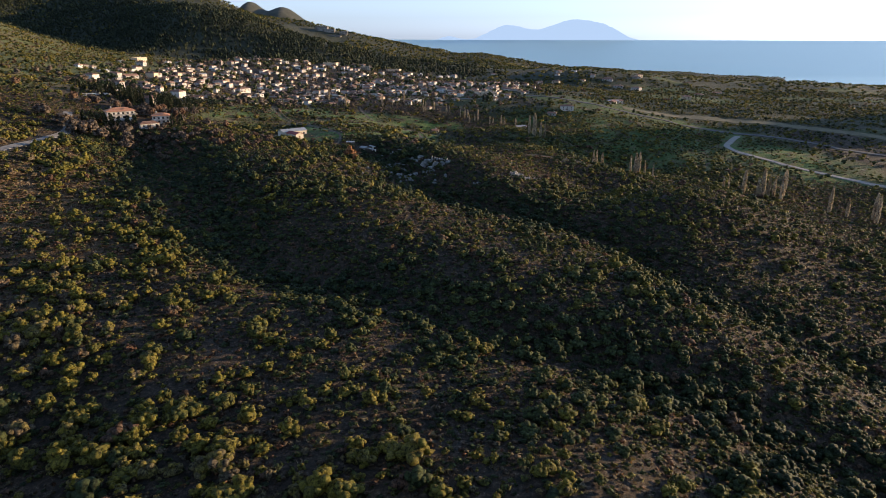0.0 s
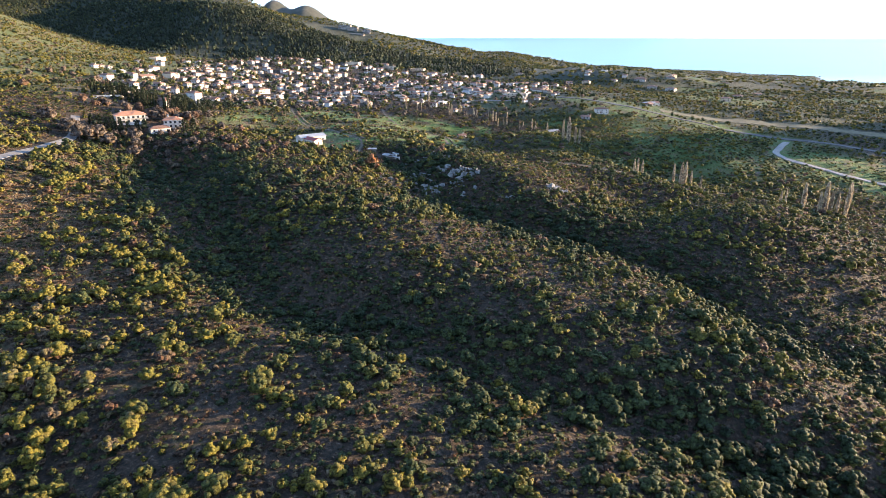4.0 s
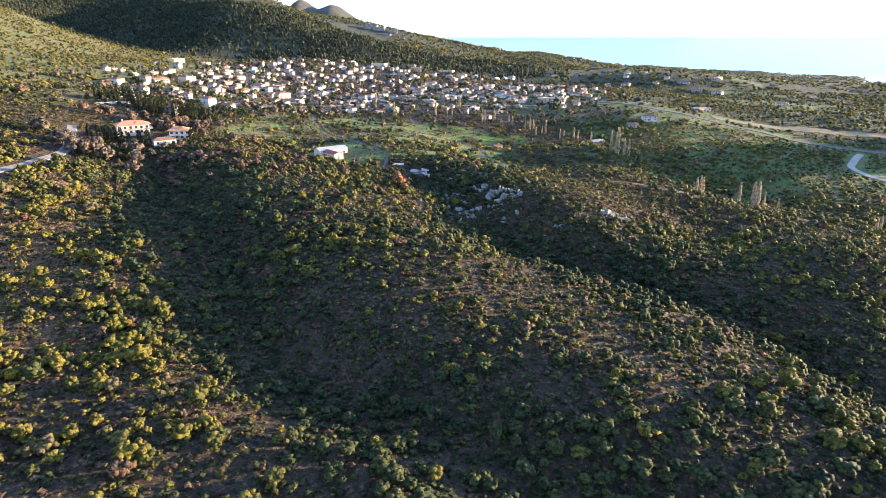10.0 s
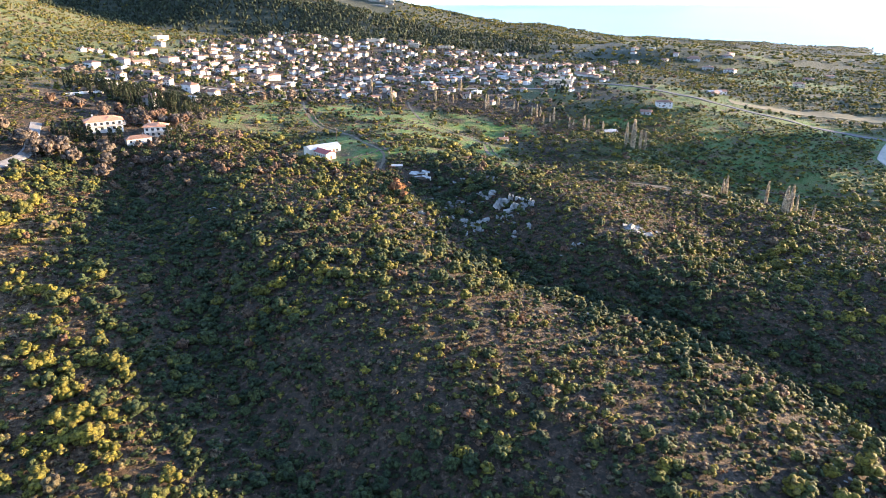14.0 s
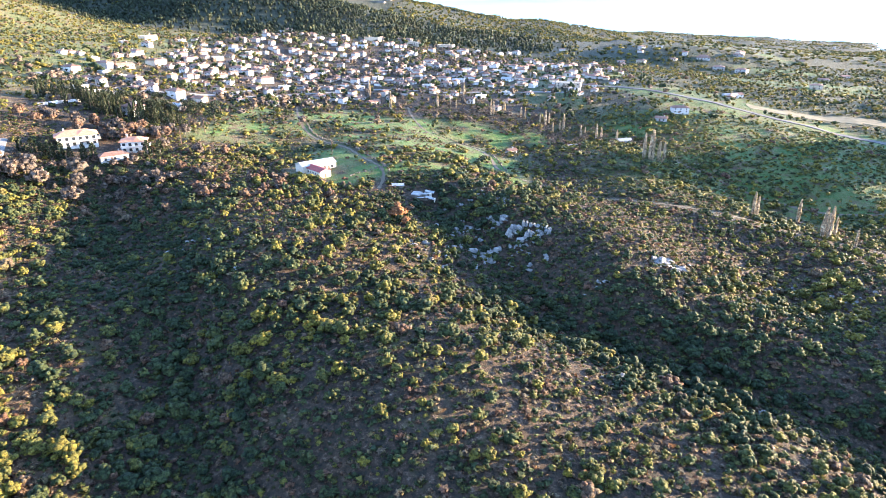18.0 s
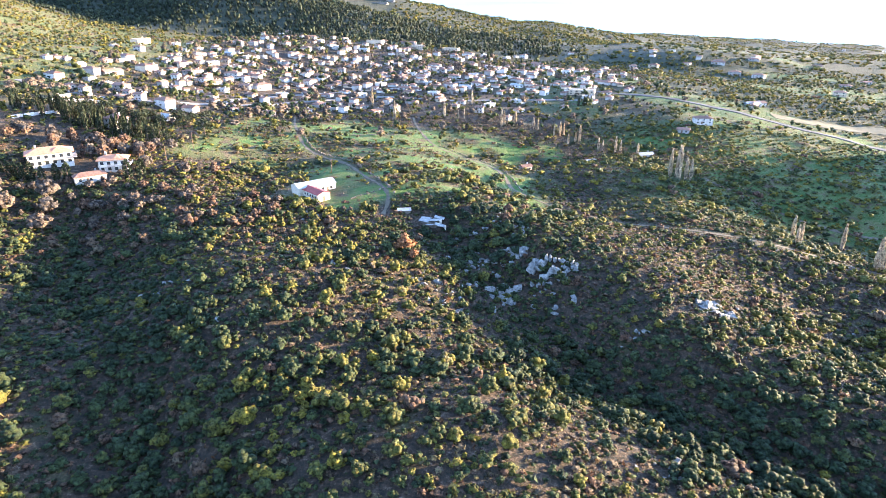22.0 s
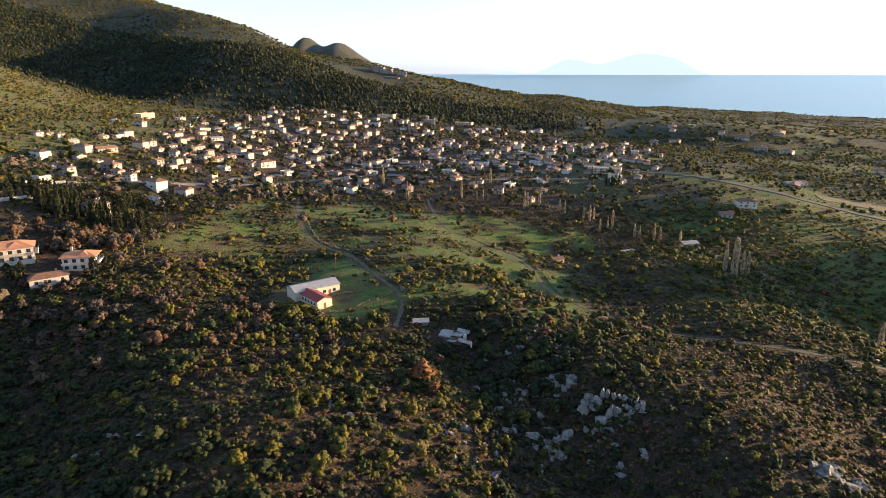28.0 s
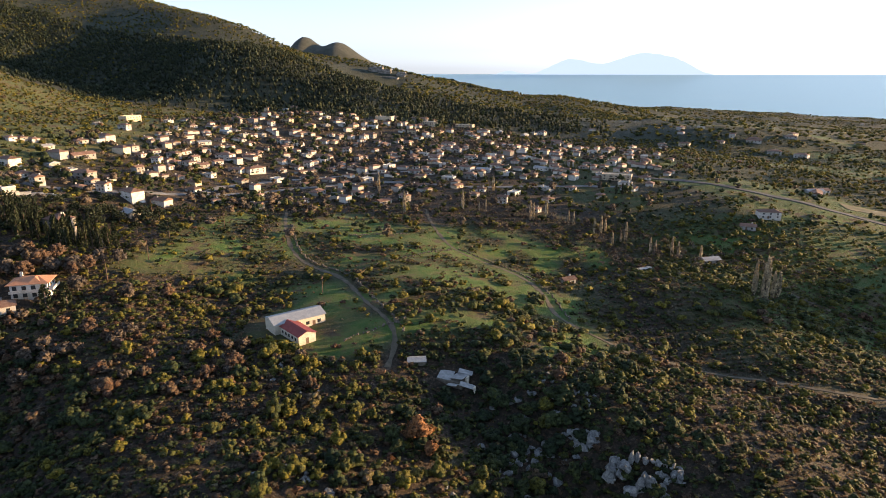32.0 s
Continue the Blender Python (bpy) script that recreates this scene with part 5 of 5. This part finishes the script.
def outcrop(name, label, a, b, stones):
    ob = thing(name, label, "rock", "rock outcrops")
    ob.matrix_basis = pose(a, b, float(height(a, b)))
    for i, (dx, dy, dz, sx, sy, sz, turn) in enumerate(stones):
        st = new("rock", STONES[(i + int(a * 3) + int(b)) % 8])
        st.parent = ob
        ground_z = float(height(a + dx, b + dy)) - float(height(a, b))
        st.matrix_basis = Matrix.Translation((dx, dy, ground_z + dz)) @ Euler((0.2 * math.sin(i * 2.3), 0.25 * math.cos(i * 1.7), radians(turn))).to_matrix().to_4x4() @ Matrix.Diagonal((sx, sy, sz, 1))
    return ob


rng = np.random.RandomState(91)
# the crag: a stack of blocks to the west, a row of upright rounded stones behind, a split boss in front, slabs at its foot
big = [(-6.5 + rng.uniform(-1.8, 1.8), 1.5 + rng.uniform(-2.5, 2.2), rng.uniform(0.5, 2.6), *rng.uniform(1.0, 1.9, 2), rng.uniform(1.2, 2.4), rng.uniform(0, 180)) for _ in range(14)]
big += [(-2.6 + 1.45 * i, 3.0 - 0.45 * i + rng.uniform(-0.3, 0.3), 2.3 - 0.25 * i, rng.uniform(0.65, 0.95), rng.uniform(0.7, 0.95), rng.uniform(1.3, 2.1) - 0.08 * i, 30 * i) for i in range(8)]
big += [(-1.4, -3.0, 1.1, 1.25, 1.5, 2.6, 15), (0.9, -3.2, 1.0, 1.2, 1.4, 2.5, 70), (-3.6, -3.4, 0.5, 2.0, 1.6, 1.7, 40), (-0.4, -1.4, 1.3, 1.5, 1.2, 1.9, 100)]
big += [(rng.uniform(2.5, 8.0), rng.uniform(-3.4, -0.4), 0.3, rng.uniform(0.9, 1.7), rng.uniform(0.6, 1.1), rng.uniform(0.6, 1.2), rng.uniform(0, 180)) for _ in range(14)]
big += [(rng.uniform(-9, 7), rng.uniform(-6.5, -4), 0.1, *(rng.uniform(0.6, 1.4, 3)), rng.uniform(0, 180)) for _ in range(16)]
outcrop("rock_outcrop", "large pale limestone crag with upright rounded blocks", -4, 372, big)


def spread(n, rx, ry, lo, hi, seed):
    r = np.random.RandomState(seed)
    return [(r.normal() * rx, r.normal() * ry, 0.15, *(r.uniform(lo, hi) * np.array([1, 0.8, 0.65]) * r.uniform(0.7, 1.3, 3)), r.uniform(0, 180)) for _ in range(n)]


for a, b, n_st, rx, ry, lo, hi, text in (
    (-16.5, 385, 11, 2.6, 1.6, 1.2, 3.0, "grey limestone slabs on the shaded slope"),
    (-26, 381, 36, 6, 4.0, 0.5, 1.9, "broken pale limestone blocks on the shaded slope"),
    (-24, 399, 20, 8, 2.5, 0.6, 1.7, "pale rocks at the edge of the pasture"),
    (-22, 362, 26, 2.6, 5, 0.9, 2.7, "tall grey rock face in the gully"),
    (-34, 368, 14, 2.2, 4, 0.6, 1.8, "grey slabs in the gully head"),
    (-8, 358, 14, 5, 3, 0.6, 1.7, "grey boulders below the crag"),
    (43, 350, 14, 3.4, 2.0, 1.0, 3.0, "bright white limestone block on the slope"),
    (48, 356, 7, 4, 1.5, 0.6, 1.4, "small white rocks above the bright block"),
    (101, 346, 12, 7, 3, 0.6, 1.7, "scattered white rocks on the dark slope"),
    (92, 356, 10, 8, 3, 0.5, 1.2, "scattered pale stones on the dark slope"),
    (-124, 334, 12, 4.5, 3, 0.5, 1.6, "white rocks among shaded scrub"),
    (-118, 316, 9, 4, 2.5, 0.5, 1.2, "pale stones among shaded scrub"),
    (-104, 314, 7, 3, 2, 0.5, 1.2, "pale stones in shaded scrub"),
    (-78, 353, 12, 5, 2, 0.6, 1.5, "tan rocks on the ridge top"),
    (-48, 358, 13, 5, 3.5, 0.6, 1.6, "sunlit tan rocks along the ridge edge"),
    (-38, 349, 12, 4, 5, 0.6, 1.5, "sunlit tan rocks along the ridge edge"),
    (11, 280, 9, 4, 2, 0.5, 1.3, "pale stones beside the gully"),
    (46, 281, 10, 6, 2, 0.5, 1.4, "white boulders in the gully bottom"),
    (-99, 401, 9, 4, 4, 0.6, 1.5, "grey boulders below the farm shed"),
    (-92, 392, 6, 3, 2, 0.5, 1.2, "grey boulders in the dark hollow"),
    (18, 336, 9, 3, 1.5, 0.5, 1.4, "small pale stones on the slope"),
    (-22, 410, 6, 4, 2, 0.4, 1.0, "white stones in the small green field"),
    (60, 222, 8, 5, 3, 0.4, 1.0, "pale stones on the worn ridge"),
):
    outcrop("rock_outcrop", text, a, b, spread(n_st, rx, ry, lo, hi, abs(int(a * 5 + b))))


# ---- trees ----
def tree_meshes(seed, kind, twigs=0, thick=1.0):
    """Trunk and crown of one tree, one metre tall: 'poplar', 'cypress', 'bare' or 'round'."""
    rng = np.random.RandomState(seed)
    tr = bmesh.new()
    bmesh.ops.create_cone(tr, segments=7, radius1=0.03, radius2=0.008, depth=0.95, matrix=Matrix.Translation((0, 0, 0.4)))
    co, fa = [], []
    n = {"poplar": 420, "cypress": 200, "bare": 520, "round": 240}[kind]
    n = twigs or n
    for i in range(n):
        z = rng.uniform(0.1, 1.0)
        a = rng.uniform(0, 6.283)
        if kind in ("poplar", "cypress"):
            rad = (0.085 if kind == "poplar" else 0.11) * math.sin(math.pi * min(1, (z * 0.9 + 0.08)) ** 0.8) ** 0.6 * math.sqrt(rng.uniform(0.15, 1))
            c = np.array([math.cos(a) * rad, math.sin(a) * rad, z * 0.95])
            u = np.array([math.cos(a) * 0.22, math.sin(a) * 0.22, 1.0])
            ln, wd = (0.13, 0.014) if kind == "poplar" else (0.1, 0.03)
        else:
            d = rng.normal(size=3)
            d /= np.linalg.norm(d)
            d[2] = abs(d[2]) * 0.9 - 0.15
            k = rng.uniform(0.35, 1) ** 0.5
            lump = 1 + 0.25 * math.sin(3 * a + seed) + 0.2 * math.sin(5 * d[2] + seed)
            c = np.array([d[0] * 0.42 * k * lump, d[1] * 0.42 * k * lump, 0.5 + d[2] * 0.45 * k * lump])
            u = d + rng.normal(size=3) * (0.9 if kind == "bare" else 0.8)
            ln, wd = (0.1, 0.014) if kind == "bare" else (0.1, 0.055)
        u = u / np.linalg.norm(u)
        v = np.cross(u, rng.normal(size=3))
        v /= np.linalg.norm(v)
        k = len(co)
        ln *= rng.uniform(0.6, 1.3) * thick
        wd *= thick
        co += [tuple(c - u * ln / 2), tuple(c + v * wd), tuple(c + u * ln / 2), tuple(c - v * wd)]
        fa += [(k, k + 1, k + 3), (k + 1, k + 2, k + 3)]
    tm = bpy.data.meshes.new("trunk")
    tr.to_mesh(tm)
    tr.free()
    tm.materials.append(BARK)
    cm = flat_mesh("crown", np.array(co), np.array(fa))
    attribute(cm, "tint", np.full(len(co), 0.5) + rng.uniform(-0.2, 0.2))
    return tm, cm


limb_bm = bmesh.new()
bmesh.ops.create_cone(limb_bm, segments=5, radius1=0.013, radius2=0.003, depth=0.42, matrix=Matrix.Translation((0, 0, 0.21)))
LIMB = bpy.data.meshes.new("limb")
limb_bm.to_mesh(LIMB)
limb_bm.free()
LIMB.materials.append(BARK)


def plant(meshes, name, label, category, group, a, b, tall, wide=1.0, turn=0.0):
    ob = thing(name, label, category, group)
    ob.matrix_basis = Matrix.Translation((a, b, float(height(a, b)) - 0.2)) @ Euler((0, 0, turn)).to_matrix().to_4x4() @ Matrix.Diagonal((tall * wide, tall * wide, tall, 1))
    for part_name, me in zip(("trunk", "crown"), meshes):
        new(part_name, me).parent = ob
    if name in ("bare_tree", "broadleaf_tree"):
        for i in range(3):
            limb = new("limb", LIMB)
            limb.parent = ob
            limb.matrix_basis = pose(0, 0, 0.25 + 0.1 * i, 42, 0, 125 * i + 40)
    return ob


def forms(kind, mat, count, seed):
    out = []
    for s in range(count):
        pair = tree_meshes(seed + s, kind)
        pair[1].materials.append(mat)
        out.append(pair)
    return out


def twiggy(mat, count, seed):
    """Leafless trees: a trunk and a puffed crown of fine twigs in knobs."""
    out = []
    for q in range(count):
        tm, cm = tree_meshes(seed + q, "bare", 90, 0.8)
        bpy.data.meshes.remove(cm)
        co, fa, no = clump_bush(seed + 300 + q, 13, 110, 0.15)
        cm = flat_mesh("crown", co * np.array([0.85, 0.85, 0.97]) + np.array([0, 0, 0.03]), fa, True, no)
        attribute(cm, "tint", np.full(len(co), 0.15 + 0.12 * q))
        cm.materials.append(mat)
        out.append((tm, cm))
    return out


POPLARS, CYPRESSES, BARES, ROUNDS = forms("poplar", POPLAR, 5, 100), forms("cypress", PINE, 4, 120), twiggy(BARE, 6, 140), forms("round", PINE, 5, 160)
RUST = foliage("rust_twigs", ((0.0, (0.11, 0.072, 0.05)), (1.0, (0.185, 0.118, 0.074))), 0.8, 0.15)
RUSTS = twiggy(RUST, 4, 180)
rng = np.random.RandomState(55)
POPLAR_ROW = [(-117, 649, 17), (-92, 595, 16), (-59, 611, 15), (-41, 661, 14), (-49, 611, 8), (-45, 612, 9), (-19, 601, 15), (-9, 610, 13), (3, 600, 11), (6, 600, 11), (-17, 603, 13), (16, 588, 12), (20, 589, 13), (23, 593, 10), (24, 575, 9), (29, 578, 9), (32, 580, 14), (42, 566, 11), (45, 567, 9), (52, 562, 14), (55, 561, 11), (64, 554, 11), (69, 500, 19), (73, 499, 23), (79, 505, 16), (83, 509, 15)]
POPLAR_ROW += [(105, 429, 12), (108, 432, 14), (120, 463, 15), (139, 454, 17), (130, 413, 18), (132, 412, 19), (138, 418, 13), (138, 401, 11), (176, 380, 11), (183, 388, 11), (190, 382, 19), (197, 378, 16), (200, 378, 23), (207, 384, 16), (209, 381, 16), (213, 379, 22), (219, 388, 22), (236, 365, 21), (244, 360, 15), (257, 355, 22), (257, 352, 21)]
for k, (a, b, tall) in enumerate(POPLAR_ROW):
    plant(POPLARS[k % 5], "poplar", ("tall" if tall > 15 else "slim") + " leafless tan poplar in the valley", "tree", "poplars along the stream", a, b, tall * 0.84, rng.uniform(0.75, 1.05), rng.uniform(0, 6))
for k in range(64):
    a, b = -278 + 90 * rng.rand(), 476 + 22 * rng.rand()
    b -= 0.18 * max(0, a + 250)
    if math.hypot(a + 226, b - 490) > 8:
        plant(CYPRESSES[k % 4], "cypress", "slim dark green cypress below the white house", "tree", "cypress grove", a, b, rng.uniform(8, 13), 1.0, rng.uniform(0, 6))
for k, (a, b) in enumerate(((-232, 404), (-228, 406), (-224, 406), (-220, 406), (-216, 407), (-212, 408), (-207, 410), (-203, 411), (-182, 420), (-178, 424), (42, 668), (46, 667), (49, 669), (52, 671), (-100, 742), (-96, 744), (-124, 728), (20, 745))):
    plant(CYPRESSES[k % 4], "cypress", "dark green cypress beside a house", "tree", "cypresses by the houses", a, b, rng.uniform(7, 10), 1.9 if k < 10 else 1.2, rng.uniform(0, 6))
for k in range(40):
    a, b = -210 + rng.normal() * 26, 447 + rng.normal() * 9
    if math.hypot(a + 226, b - 490) > 9:
        plant((RUSTS if k % 2 else BARES)[k % 4], "bare_tree", "leafless rust-brown tree near the villas", "tree", "bare trees by the villas", a, b, rng.uniform(4.5, 8), rng.uniform(0.9, 1.25), rng.uniform(0, 6))
for k in range(70):
    a, b = -168 + rng.normal() * 34, 400 + rng.normal() * 10
    if math.hypot((a + 205) / 21, (b - 422) / 11) > 1:
        plant((BARES if k % 3 else RUSTS)[k % 4], "bare_tree", "leafless brown thicket tree below the villas", "tree", "bare trees by the villas", a, b, rng.uniform(2.6, 5), rng.uniform(1.0, 1.5), rng.uniform(0, 6))
for k in range(14):
    plant(BARES[k % 6], "bare_tree", "pinkish leafless tree above the road", "tree", "bare trees by the road", -224 + rng.normal() * 12, 386 + rng.normal() * 7, rng.uniform(7, 10), rng.uniform(1.1, 1.4), rng.uniform(0, 6))
for k in range(34):
    plant(ROUNDS[k % 5], "broadleaf_tree", "dark green round tree beside the villas", "tree", "evergreens by the villas", -235 + rng.normal() * 26, 500 + rng.normal() * 20, rng.uniform(6, 10), rng.uniform(0.9, 1.2), rng.uniform(0, 6))
EMBER = foliage("ember_twigs", ((0.0, (0.22, 0.115, 0.055)), (1.0, (0.32, 0.17, 0.08))), 0.8, 0.25)
LONE = twiggy(EMBER, 1, 190)[0]
plant(LONE, "bare_tree", "lone rust-coloured rounded tree in the hollow", "tree", "", -57, 376, 8.0, 1.1, 1.0)
plant(LONE, "bare_tree", "small rust-coloured tree beside the lone one", "tree", "", -53.5, 372, 4.5, 1.1, 2.0)
THIN = []
for s in range(5):
    pair = tree_meshes(200 + s, "bare", 64, 2.4)
    THIN.append((np.array([v.co[:] for v in pair[1].vertices]), np.array([q.vertices[:] for q in pair[1].polygons]), None))
    for me in pair:
        bpy.data.meshes.remove(me)
def garden(a, b):
    return np.clip(village(a, b) + soft_box(a, b, -340, -150, 520, 680, 40), 0, 1)


x, y, rng = sown(-360, 130, 520, 1010, 7.4, 57, lambda a, b: garden(a, b) * (0.34 + 0.5 * value_noise(a, b, 30, 61)))
scatter("village_trees", "leafless brown garden trees between the houses", "trees", BARE, [clump_bush(230 + k, 6, 26, 0.22) for k in range(5)], x, y, 2.0 + 5.5 * rng.rand(len(x)) ** 1.8, rng.uniform(0.6, 0.95, len(x)), rng.uniform(0, 0.7, len(x)), 58, 0.0)
x, y, rng = sown(-360, 130, 520, 1010, 11.0, 63, lambda a, b: garden(a, b) * (0.4 + 0.6 * value_noise(a, b, 25, 62)))
scatter("village_evergreens", "dark green garden trees between the houses", "trees", MAQUIS, MID_BUSH, x, y, 2.5 + 5.5 * rng.rand(len(x)) ** 1.6, rng.uniform(0.7, 1.3, len(x)), rng.uniform(0.05, 0.4, len(x)), 64, 0.0)
x, y, _ = sown(-60, 150, 540, 640, 8.0, 59, lambda a, b: 0.75 * (np.abs(b - 640 + 0.6 * (a + 60) + 20) < 35))
scatter("stream_thicket", "leafless grey-brown thicket along the stream", "trees", BARE, THIN, x, y, np.random.RandomState(5).uniform(4, 8, len(x)), np.full(len(x), 0.8), np.random.RandomState(6).uniform(0, 0.5, len(x)), 60)

# ---- quarry on the mountain ----
quarry = thing("quarry", "pale stepped quarry cut into the mountainside", "quarry")
PALE = grained("quarry_rock", (0.14, 0.125, 0.105), (0.3, 0.27, 0.235), 0.05, 0.9, 0.5)
qz = float(height(-280, 1400))
quarry.matrix_basis = pose(-280, 1398, qz)


def bench(a, b, w, d, z, h, seed):
    bm = boxed(-w / 2, w / 2, -d / 2, d / 2, -12, h)
    bmesh.ops.subdivide_edges(bm, edges=bm.edges[:], cuts=6, use_grid_fill=True)
    for v in bm.verts:
        v.co += Vector((noise.noise(v.co * 0.2 + Vector((seed, 0, 0))), noise.noise(v.co * 0.2 + Vector((0, seed, 0))), 0.3 * noise.noise(v.co * 0.2))) * 3.0
    ob = part("bench", bm, PALE, quarry)
    ob.matrix_basis = pose(a, b, z - 2) @ Matrix.Diagonal((1, 1, 0.6, 1))


for a, b, w, d, z, h, sd in ((-66, 20, 10, 30, 4, 10, 1), (-58, 8, 16, 12, 0, 5, 2), (16, 26, 26, 16, 6, 9, 3), (34, 20, 20, 14, 4, 5, 4), (-20, -6, 70, 7, -5, 2, 5), (40, -10, 44, 6, -7, 2, 6), (64, 14, 16, 10, 0, 4, 7)):
    bench(a, b, w, d, z, h, sd)

# ---- far hills, island and headland ----
def ridge_card(name, label, y0, deep, x0, x1, profile, mat, seed, base):
    """A distant rise: a real solid hill whose crest follows a function of x."""
    xs_, ys_ = np.linspace(x0, x1, 90), np.linspace(y0 - deep, y0 + deep, 14)

    def zf(gx, gy):
        k = np.cos(np.clip((gy - y0) / deep, -1, 1) * math.pi / 2)
        return base + (profile(gx) - base) * k + value_noise(gx, gy, deep * 0.5, seed) * 4 * k
    ob = tagged(new(name, grid_mesh(name, xs_, ys_, zf)), label, "hill", kind="structure")
    ob.data.materials.append(mat)
    return ob


g = lambda x_, c, w: np.exp(-(((x_ - c) / w) ** 2))
HILL = grained("far_hillside", (0.035, 0.04, 0.032), (0.085, 0.085, 0.065), 0.012, 0.95, 0.0)
ridge_card("far_hill", "bare grey hills beyond the mountain shoulder", 3200, 300, -1500, -250, lambda q: 60 + 152 * g(q, -935, 80) + 112 * g(q, -790, 90) + 78 * g(q, -670, 130) + 80 * g(q, -1250, 280), HILL, 71, 40)
# the island glows to stand in for the haze in front of it
haze, n, l, p = material("island_haze_glow", 1.0)
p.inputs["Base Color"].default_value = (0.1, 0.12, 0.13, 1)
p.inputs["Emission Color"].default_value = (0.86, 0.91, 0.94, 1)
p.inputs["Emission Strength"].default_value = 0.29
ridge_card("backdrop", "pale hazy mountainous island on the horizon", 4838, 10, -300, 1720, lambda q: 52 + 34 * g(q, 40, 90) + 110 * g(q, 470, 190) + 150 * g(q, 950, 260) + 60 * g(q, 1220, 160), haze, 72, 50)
